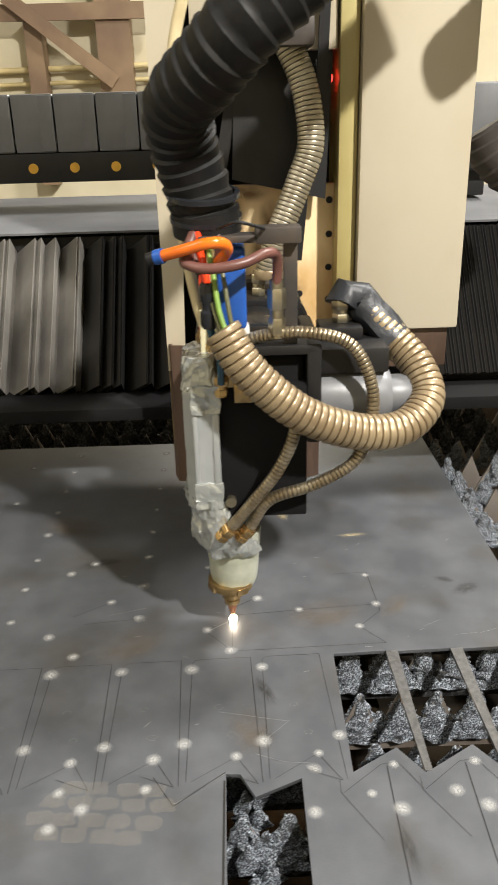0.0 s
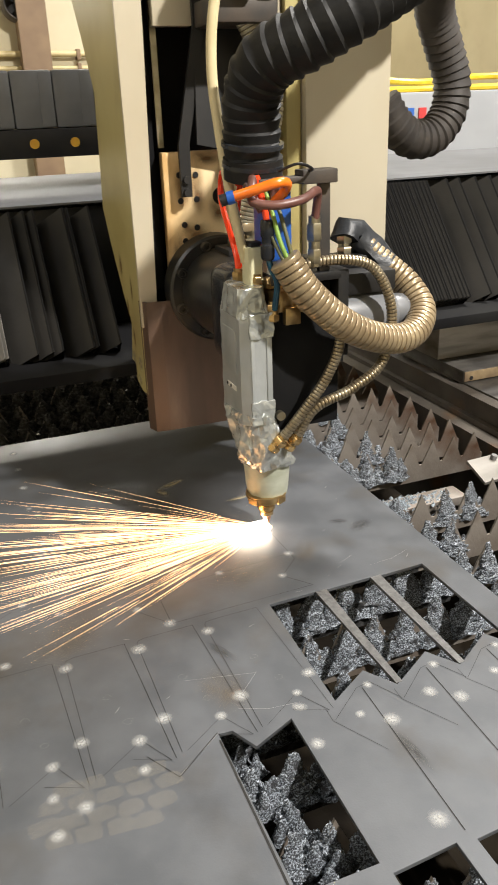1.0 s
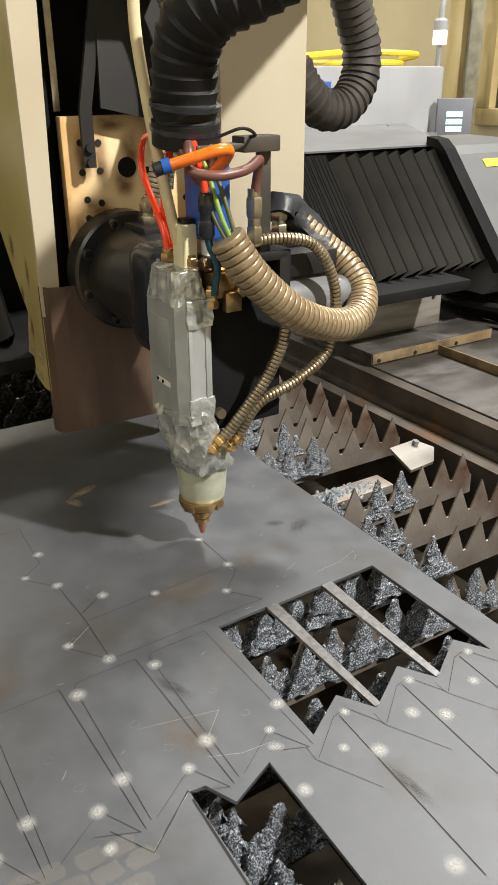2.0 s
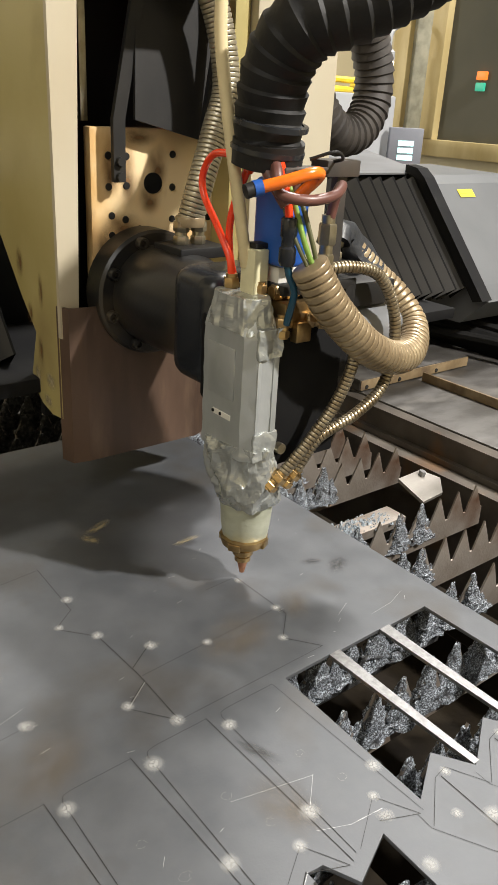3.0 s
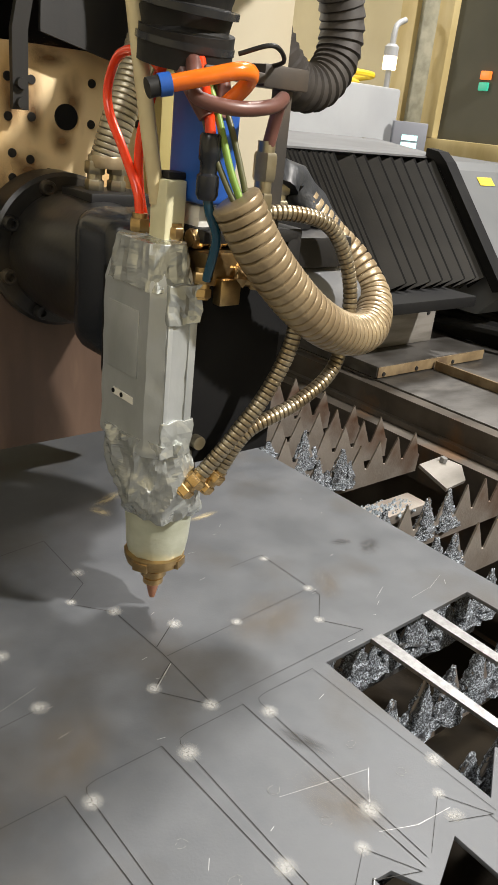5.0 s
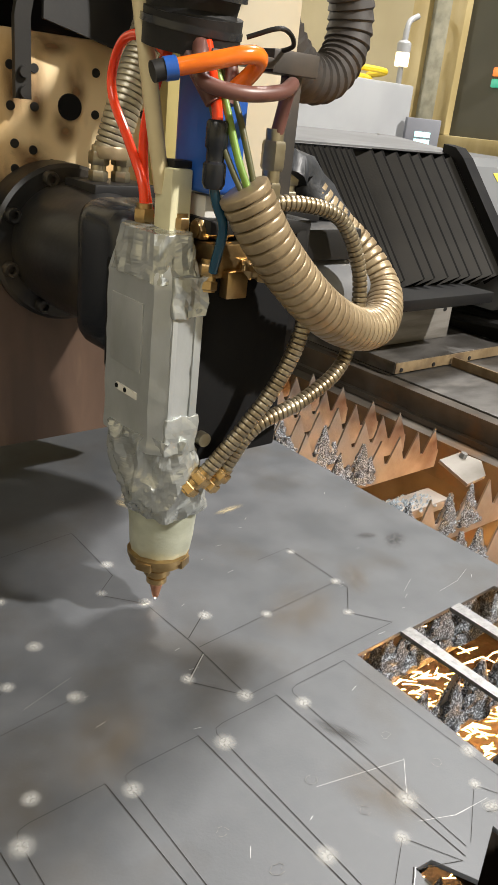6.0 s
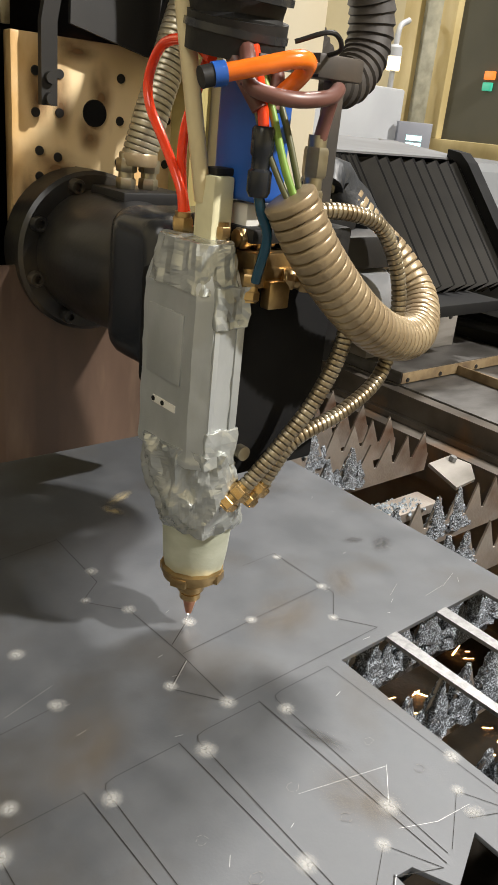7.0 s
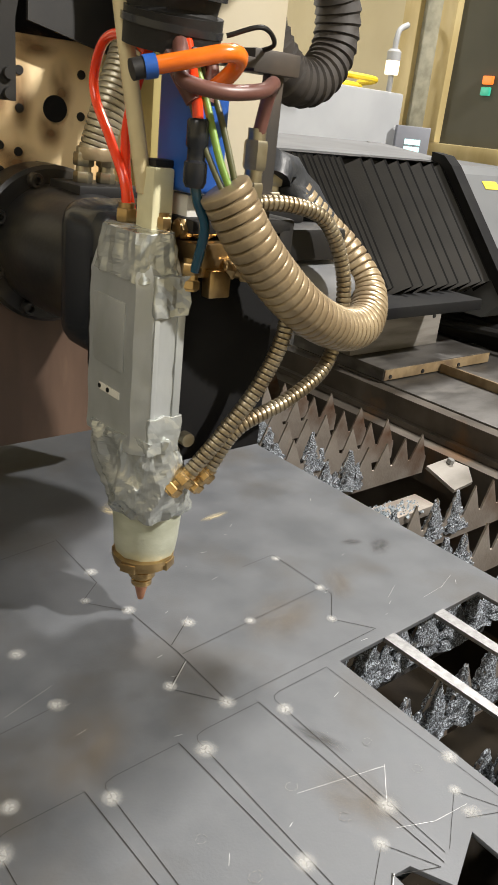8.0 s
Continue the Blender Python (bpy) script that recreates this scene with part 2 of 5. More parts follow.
def halo_material(name="pierce_dust", colour=(0.62, 0.62, 0.60, 1), grain=260, weight=0.46):
    """A film of dust or scorch, fading outwards."""
    m = bpy.data.materials.new(name)
    m.use_nodes = True
    nt = m.node_tree
    b, out = nt.nodes["Principled BSDF"], nt.nodes["Material Output"]
    b.inputs["Base Color"].default_value = colour
    b.inputs["Roughness"].default_value = 0.7
    tc = nt.nodes.new("ShaderNodeTexCoord")
    ln = nt.nodes.new("ShaderNodeVectorMath")
    ln.operation = "LENGTH"
    nt.links.new(tc.outputs["Object"], ln.inputs[0])
    n = nt.nodes.new("ShaderNodeTexNoise")
    n.inputs["Scale"].default_value = grain
    nt.links.new(tc.outputs["Object"], n.inputs["Vector"])
    mr = nt.nodes.new("ShaderNodeMapRange")
    mr.inputs["From Min"].default_value, mr.inputs["From Max"].default_value = 0.0005, 0.0155
    mr.inputs["To Min"].default_value, mr.inputs["To Max"].default_value = weight, 0.0
    mr.interpolation_type = "SMOOTHERSTEP"
    nt.links.new(ln.outputs["Value"], mr.inputs["Value"])
    mu = nt.nodes.new("ShaderNodeMath")
    mu.operation = "MULTIPLY"
    nt.links.new(mr.outputs["Result"], mu.inputs[0])
    sc = nt.nodes.new("ShaderNodeMapRange")
    sc.inputs["From Min"].default_value, sc.inputs["From Max"].default_value = 0.2, 0.6
    sc.inputs["To Min"].default_value = 0.45 if grain > 200 else 0.0
    nt.links.new(n.outputs["Fac"], sc.inputs["Value"])
    nt.links.new(sc.outputs["Result"], mu.inputs[1])
    tr = nt.nodes.new("ShaderNodeBsdfTransparent")
    mx = nt.nodes.new("ShaderNodeMixShader")
    nt.links.new(mu.outputs[0], mx.inputs[0])
    nt.links.new(tr.outputs[0], mx.inputs[1])
    nt.links.new(b.outputs[0], mx.inputs[2])
    nt.links.new(mx.outputs[0], out.inputs[0])
    return m


M["halo"] = halo_material()
M["scorch"] = halo_material("brown_scorch", (0.15, 0.11, 0.065, 1), 110, 0.32)
M["burn"] = halo_material("burn_mark", (0.20, 0.105, 0.04, 1), 60, 0.8)
M["soot"] = halo_material("dark_smudge", (0.04, 0.037, 0.034, 1), 190, 0.5)
M["chalk"] = halo_material("pale_smear", (0.40, 0.34, 0.22, 1), 120, 0.85)


def stain_material():
    """A thin pale film through which the steel shows."""
    m = bpy.data.materials.new("pale_stain")
    m.use_nodes = True
    nt = m.node_tree
    b, out = nt.nodes["Principled BSDF"], nt.nodes["Material Output"]
    b.inputs["Base Color"].default_value = (0.38, 0.34, 0.27, 1)
    b.inputs["Roughness"].default_value = 0.5
    n = nt.nodes.new("ShaderNodeTexNoise")
    n.inputs["Scale"].default_value = 150
    n.inputs["Detail"].default_value = 5
    mr = nt.nodes.new("ShaderNodeMapRange")
    mr.inputs["From Min"].default_value, mr.inputs["From Max"].default_value = 0.38, 0.68
    mr.inputs["To Min"].default_value, mr.inputs["To Max"].default_value = 0.0, 0.27
    nt.links.new(n.outputs["Fac"], mr.inputs["Value"])
    tr = nt.nodes.new("ShaderNodeBsdfTransparent")
    mx = nt.nodes.new("ShaderNodeMixShader")
    nt.links.new(mr.outputs["Result"], mx.inputs[0])
    nt.links.new(tr.outputs[0], mx.inputs[1])
    nt.links.new(b.outputs[0], mx.inputs[2])
    nt.links.new(mx.outputs[0], out.inputs[0])
    return m


M["stain"] = stain_material()


# ---- mesh helpers ----
def to_mesh(name, bm, material, smooth=True):
    bmesh.ops.recalc_face_normals(bm, faces=bm.faces)
    me = bpy.data.meshes.new(name)
    bm.to_mesh(me)
    bm.free()
    me.materials.append(material)
    if smooth:
        for p in me.polygons:
            p.use_smooth = True
        me.set_sharp_from_angle(angle=radians(38))
    return me


def part(name, bm, material, parent=None, label="", smooth=True):
    ob = new(name, to_mesh(name, bm, material, smooth))
    if parent is not None:
        ob.parent = parent
    if label:
        ob["label"] = label
    return ob


def base(name, m=None, **tags):
    ob = new(name)
    ob.empty_display_size = 0.05
    if m is not None:
        ob.matrix_world = m
    return tagged(ob, **tags)


def box(bm, lo, hi, bevel=0.0, seg=2, turn=None):
    lo, hi = Vector(lo), Vector(hi)
    made = bmesh.ops.create_cube(bm, size=1.0)["verts"]
    size, mid = hi - lo, (lo + hi) / 2
    for v in made:
        v.co = Vector((v.co.x * size.x, v.co.y * size.y, v.co.z * size.z))
    if bevel:
        edges = list({e for v in made for e in v.link_edges})
        made = bmesh.ops.bevel(bm, geom=edges, offset=bevel, segments=seg, affect="EDGES", profile=0.6)["verts"]
    for v in made:
        v.co = (turn @ v.co if turn else v.co) + mid
    return bm


def boxes(*rows):
    bm = bmesh.new()
    for r in rows:
        box(bm, *r)
    return bm


def lathe(bm, profile, seg=24, axis="z", at=(0, 0, 0), turn=None, cap=True):
    """profile: (radius, along) pairs."""
    m = {"z": Matrix.Identity(3), "x": Matrix.Rotation(radians(90), 3, "Y"), "y": Matrix.Rotation(radians(-90), 3, "X")}[axis]
    if turn:
        m = turn @ m
    rings = []
    for r, a in profile:
        rings.append([bm.verts.new(m @ Vector((r * math.cos(2 * math.pi * k / seg), r * math.sin(2 * math.pi * k / seg), a)) + Vector(at)) for k in range(seg)])
    for a, b in zip(rings, rings[1:]):
        for k in range(seg):
            bm.faces.new((a[k], a[(k + 1) % seg], b[(k + 1) % seg], b[k]))
    if cap:
        bm.faces.new(rings[0][::-1])
        bm.faces.new(rings[-1])
    return bm


def curve_points(pts, step):
    """Evenly spaced points on a smooth curve through pts."""
    pts = [Vector(p) for p in pts]
    ext = [pts[0] * 2 - pts[1], *pts, pts[-1] * 2 - pts[-2]]
    fine = []
    for i in range(1, len(ext) - 2):
        a, b, c, d = ext[i - 1 : i + 3]
        for k in range(24):
            t = k / 24
            fine.append(0.5 * (2 * b + (c - a) * t + (2 * a - 5 * b + 4 * c - d) * t * t + (3 * b - a - 3 * c + d) * t**3))
    fine.append(pts[-1])
    lengths = np.cumsum([0] + [(q - p).length for p, q in zip(fine, fine[1:])])
    count = max(2, int(lengths[-1] / step) + 1)
    arr = np.array([list(p) for p in fine])
    s = np.linspace(0, lengths[-1], count)
    return [Vector([np.interp(v, lengths, arr[:, k]) for k in range(3)]) for v in s]


def tube(bm, pts, r, seg=12, rib=0.0, depth=0.0, cap=True, shape="round"):
    """A tube along a curve; with rib, rings of that pitch and depth."""
    crown = {"round": (1.0, 0.25, 0.0, 0.0, 0.25), "saw": (1.0, 0.8, 0.5, 0.25, 0.0), "groove": (1.0, 0.15, 0.0, 0.0, 0.0, 0.0, 0.0, 0.1)}[shape]
    step = rib / len(crown) if rib else max(r * 0.7, 0.003)
    line = curve_points(pts, step)
    up = Vector((0.31, 0.17, 0.93)).normalized()
    rings = []
    for i, p in enumerate(line):
        d = (line[min(i + 1, len(line) - 1)] - line[max(i - 1, 0)]).normalized()
        side = d.cross(up)
        side = side.normalized() if side.length > 1e-4 else Vector((1, 0, 0))
        up = side.cross(d).normalized()
        rr = r
        if rib:
            rr = r - depth * crown[i % len(crown)]
        rings.append([bm.verts.new(p + rr * (math.cos(2 * math.pi * j / seg) * side + math.sin(2 * math.pi * j / seg) * up)) for j in range(seg)])
    for a, b in zip(rings, rings[1:]):
        for j in range(seg):
            bm.faces.new((a[j], a[(j + 1) % seg], b[(j + 1) % seg], b[j]))
    if cap:
        bm.faces.new(rings[0][::-1])
        bm.faces.new(rings[-1])
    return bm


def prism(bm, outline, z0, z1):
    """Outline in x, y, lifted from z0 to z1."""
    lo = [bm.verts.new((x, y, z0)) for x, y in outline]
    hi = [bm.verts.new((x, y, z1)) for x, y in outline]
    n = len(outline)
    for k in range(n):
        bm.faces.new((lo[k], lo[(k + 1) % n], hi[(k + 1) % n], hi[k]))
    bm.faces.new(lo[::-1])
    bm.faces.new(hi)
    return bm


def loft(bm, loops, cap=True):
    rings = [[bm.verts.new(p) for p in lp] for lp in loops]
    n = len(rings[0])
    for a, b in zip(rings, rings[1:]):
        for k in range(n):
            bm.faces.new((a[k], a[(k + 1) % n], b[(k + 1) % n], b[k]))
    if cap:
        bm.faces.new(rings[0][::-1])
        bm.faces.new(rings[-1])
    return bm


def hexnut(bm, p, d, r, h):
    """A hex nut at p along the direction d."""
    turn = Vector(d).normalized().to_track_quat("Z", "Y").to_matrix()
    lathe(bm, [(r * 0.9, 0), (r, h * 0.12), (r, h * 0.88), (r * 0.9, h)], 6, "z", p, turn)
    return bm


def fitting(bm, p, d, r, h):
    """A hose fitting: hex, neck, hex."""
    turn = Vector(d).normalized().to_track_quat("Z", "Y").to_matrix()
    lathe(bm, [(r * 0.8, 0), (r * 0.8, h)], 14, "z", p, turn)
    hexnut(bm, Vector(p) + Vector(d).normalized() * h * 0.05, d, r, h * 0.3)
    hexnut(bm, Vector(p) + Vector(d).normalized() * h * 0.5, d, r * 1.08, h * 0.36)
    return bm


# ---- hall ----
def hall():
    floor = part("floor", boxes(((-5, -5, -0.95), (6, 6, -0.85))), M["floor"], smooth=False)
    tagged(floor, "dark worn concrete hall floor", "floor", kind="structure")
    ceiling = part("ceiling", boxes(((-5, -5, 4.0), (6, 6, 4.1))), M["ceiling"], smooth=False)
    tagged(ceiling, "dim grey hall ceiling", "ceiling", kind="structure")
    for name, lo, hi in (("wall_north", (-5, 4.0, -0.85), (6, 4.15, 4.0)), ("wall_south", (-5, -5, -0.85), (6, -4.85, 4.0)),
                         ("wall_west", (-5, -4.85, -0.85), (-4.85, 4.0, 4.0)), ("wall_east", (5.85, -4.85, -0.85), (6, 4.0, 4.0))):
        tagged(part(name, boxes((lo, hi)), M["wall"], smooth=False), "stained beige painted hall wall", "wall", kind="structure")
    # beams on the far wall
    beams = [((-1.16, 3.86, 0.3), (-1.07, 3.99, 1.14), None), ((-0.78, 3.86, 0.75), (-0.6, 3.99, 1.7), None), ((-1.6, 3.84, 1.12), (-0.4, 3.859, 1.2), None), ((-1.3, 3.80, 0.99), (-0.62, 3.835, 1.06), 38), ((0.25, 3.86, -0.8), (0.4, 3.99, 3.9), None), ((-2.2, 3.86, -0.8), (-2.0, 3.99, 3.9), None)]
    for lo, hi, lean in beams:
        bm = bmesh.new()
        box(bm, lo, hi, turn=Matrix.Rotation(radians(lean), 3, "Y") if lean else None)
        tagged(part("wall_beam", bm, M["brown_beam"], smooth=False), "rusty brown beam fixed to the hall wall", "beam", "wall beams", "structure")


# ---- sheet and bed ----
SLOT_X = (0.0, 0.0835, 0.167)
SHEET_T = 0.005


def sheet():
    """The steel sheet with its cut-out slots; a grid of faces round the openings, lifted to its thickness."""
    holes = [[p for x in SLOT_X for p in ((x, 0.0), (x + 0.068, 0.002))] + [p for x in SLOT_X[::-1] for p in ((x + 0.072, -0.2), (x + 0.048, -0.164), (x - 0.004, -0.196))]]
    holes.append([(-0.138, -0.19), (-0.122, -0.192), (-0.107, -0.222), (-0.058, -0.2), (-0.06, -0.388), (-0.137, -0.388)])
    for k in range(4):
        x = -0.02 + 0.085 * k
        holes.append([(x - 0.035, -0.4), (x + 0.032, -0.396), (x + 0.03, -0.57), (x - 0.035, -0.57)])
    outer = [(-0.9, -0.85), (0.279, -0.85), (0.279, 0.712), (-0.9, 0.712)]
    cu = bpy.data.curves.new("steel_sheet", "CURVE")
    cu.dimensions, cu.fill_mode, cu.extrude, cu.bevel_depth = "2D", "BOTH", SHEET_T / 2 - 0.0004, 0.0004
    for ring in [outer, *holes]:
        sp = cu.splines.new("POLY")
        sp.points.add(len(ring) - 1)
        for p, (x, y) in zip(sp.points, ring):
            p.co = (x, y, 0, 1)
        sp.use_cyclic_u = True
    tmp = bpy.data.objects.new("tmp", cu)
    scene.collection.objects.link(tmp)
    me = bpy.data.meshes.new_from_object(tmp.evaluated_get(bpy.context.evaluated_depsgraph_get()))
    bpy.data.objects.remove(tmp)
    me.name = "steel_sheet"
    bm = bmesh.new()
    bm.from_mesh(me)
    bmesh.ops.remove_doubles(bm, verts=bm.verts[:], dist=2e-5)
    bm.to_mesh(me)
    bm.free()
    me.materials.clear()
    me.materials.append(M["steel"])
    ob = new("steel_sheet", me)
    ob.location.z = -SHEET_T / 2
    tagged(ob, "large grey steel sheet with cut slots and pierce marks", "metal sheet")
    # narrow strips between the slots, warped a little by the heat
    for x in SLOT_X[:2]:
        bm = bmesh.new()
        loops = []
        for f in np.linspace(0, 1, 9):
            y = 0.001 - 0.199 * f
            a, b, sag = x + 0.068 + 0.004 * f, x + 0.0835 - 0.004 * f, -0.0006 * math.sin(math.pi * f)
            loops.append([(a, y, -SHEET_T / 2), (b, y, -SHEET_T / 2), (b, y, SHEET_T / 2 + sag + 0.0006), (a, y, SHEET_T / 2 + sag)])
        part("strip", loft(bm, loops), M["strip"], ob, "narrow strip left between two slots, its shine put into a paler colour", False)
    return ob


def strip(bm, a, b, w=0.0011, z=SHEET_T / 2 + 0.0004):
    a, b = Vector((*a, z)), Vector((*b, z))
    n = Vector((-(b - a).y, (b - a).x, 0)).normalized() * w / 2
    bm.faces.new([bm.verts.new(p) for p in (a - n, b - n, b + n, a + n)])


def cut_lines(sheet_ob):
    def poly(pts, w=0.0011, m="kerf", name="cut_line"):
        bm = bmesh.new()
        for a, b in zip(pts, pts[1:]):
            strip(bm, a, b, w * (0.42 if m == "bright_scratch" else 0.55))
        part(name, bm, M[m], sheet_ob, smooth=False)

    # unfinished parts in the row beside the slots: long sides and arrow ends
    for k in range(5):
        x, y = -0.018 - 0.088 * k, -0.0018 * k
        poly([(x, y), (x + 0.007, -0.205)], 0.0012 if k else 0.0007)
        poly([(x, y), (x - 0.062, y - 0.001), (x - 0.0705, y - 0.003), (x - 0.0735, y - 0.008), (x - 0.0735, y - 0.02)], 0.0008)
        poly([(x - 0.0735, y - 0.018), (x - 0.0735, -0.2)], 0.001)
        poly([(x - 0.02, -0.168), (x + 0.002, -0.206), (x - 0.034, -0.19)], 0.0009)
        poly([(x - 0.02, -0.168), (x - 0.068, -0.2)], 0.0007)
    # finished parts below the slots
    for k in range(3):
        x = 0.033 + 0.0835 * k
        poly([(x, -0.189), (x - 0.007, -0.389)], 0.0018)
        poly([(x - 0.05, -0.222), (x - 0.006, -0.187), (x + 0.012, -0.184), (x + 0.032, -0.221)], 0.0009)
        poly([(x - 0.052, -0.205), (x - 0.053, -0.222), (x - 0.02, -0.28)], 0.0007)
    # the row above
    for k in range(1):
        x = 0.074
        poly([(x, 0.187), (x + 0.003, 0.088), (x - 0.031, 0.054), (x - 0.002, 0.017)], 0.0011)
        poly([(x - 0.002, 0.017), (x - 0.2, 0.012)], 0.0008)
        poly([(x, 0.104), (x - 0.107, 0.097), (x - 0.2, 0.09)], 0.0009)
        poly([(x - 0.001, 0.187), (x - 0.05, 0.184)], 0.0006)
        poly([(-0.257, 0.09), (-0.33, 0.082)], 0.0008)
        poly([(-0.302, 0.132), (-0.35, 0.10)], 0.0008)
    for k in range(1):
        x = -0.133
        poly([(x, 0.342), (x - 0.003, 0.24), (x - 0.034, 0.215), (x, 0.177), (x + 0.005, 0.095), (x + 0.004, 0.012)], 0.0011)
        poly([(x + 0.04, 0.131), (x + 0.006, 0.107)], 0.0018)
        poly([(x + 0.005, 0.081), (x - 0.031, 0.056)], 0.0016)
        poly([(x + 0.004, 0.0795), (x - 0.030, 0.0545)], 0.0024, "bright_scratch", "bright_scratch")
        poly([(x - 0.031, 0.056), (x + 0.004, 0.012)], 0.001)
        poly([(x, 0.342), (x - 0.1, 0.33)], 0.0008)
    poly([(-0.138, -0.189), (-0.191, -0.23), (-0.214, -0.192)], 0.0016, "kerf")
    poly([(-0.137, -0.19), (-0.19, -0.228)], 0.0009, "bright_scratch", "bright_scratch")
    poly([(-0.139, -0.2), (-0.141, -0.388)], 0.004)
    # bright scratches
    for a, b in (((-0.065, -0.117), (-0.093, -0.144)), ((-0.147, -0.098), (-0.066, -0.118)), ((0.13, 0.05), (0.155, 0.062)), ((0.2, 0.03), (0.235, 0.042)),
                 ((-0.105, -0.165), (-0.075, -0.178)), ((-0.075, -0.178), (-0.04, -0.182)), ((0.12, 0.04), (0.128, 0.044)), ((0.166, 0.028), (0.2, 0.031)), ((-0.3, 0.1), (-0.25, 0.115))):
        poly([a, b], 0.0007, "bright_scratch", "bright_scratch")
    # small pale chalk rings, two on each part
    rnd = random.Random(3)
    for k in range(10):
        bm = bmesh.new()
        cx, cy = -0.058 - 0.088 * (k // 2) + 0.014 * (k % 2), -0.09 - 0.045 * (k % 2)
        for i in range(7):
            if rnd.random() < 0.2:
                continue
            a0, a1 = 0.9 * i + rnd.uniform(-0.2, 0.2), 0.9 * i + 0.75
            r = 0.0052 * rnd.uniform(0.7, 1.2)
            strip(bm, (cx + r * math.cos(a0), cy + 0.8 * r * math.sin(a0)), (cx + r * math.cos(a1), cy + 0.8 * r * math.sin(a1)), 0.00045)
        part("chalk_ring", bm, M["chalk_line"], sheet_ob, smooth=False)
    # fine short nicks where cut parts were lifted out
    for k in range(26):
        bm = bmesh.new()
        x, y, a, ln = rnd.uniform(-0.30, 0.26), rnd.uniform(-0.15, 0.32), rnd.uniform(-0.4, 0.9), rnd.uniform(0.002, 0.011)
        if -0.01 < x < 0.25 and y < 0.01:
            continue
        strip(bm, (x, y), (x + ln * math.cos(a), y + ln * math.sin(a)), 0.0005)
        part("nick", bm, M["bright_scratch"], sheet_ob, smooth=False)
    # pale dried stain in rough brick-like patches, bounded by an uneven oval
    for i in range(5):
        for k in range(4):
            cx, cy = -0.325 + 0.028 * i + 0.011 * (k % 2) + rnd.uniform(-0.003, 0.003), -0.198 - 0.0195 * k - 0.003 * i
            if ((cx + 0.265) / 0.075) ** 2 + ((cy + 0.235) / 0.05) ** 2 > 1.1:
                continue
            bm = bmesh.new()
            ring = []
            for q in range(14):
                a = 2 * math.pi * q / 14
                rr = 1 + rnd.uniform(-0.16, 0.14)
                ring.append(bm.verts.new((cx + 0.0128 * rr * math.copysign(abs(math.cos(a)) ** 0.5, math.cos(a)), cy + 0.0085 * rr * math.copysign(abs(math.sin(a)) ** 0.5, math.sin(a)), SHEET_T / 2 + 0.0006)))
            bm.faces.new(ring)
            part("dried_stain", bm, M["stain"], sheet_ob, smooth=False)


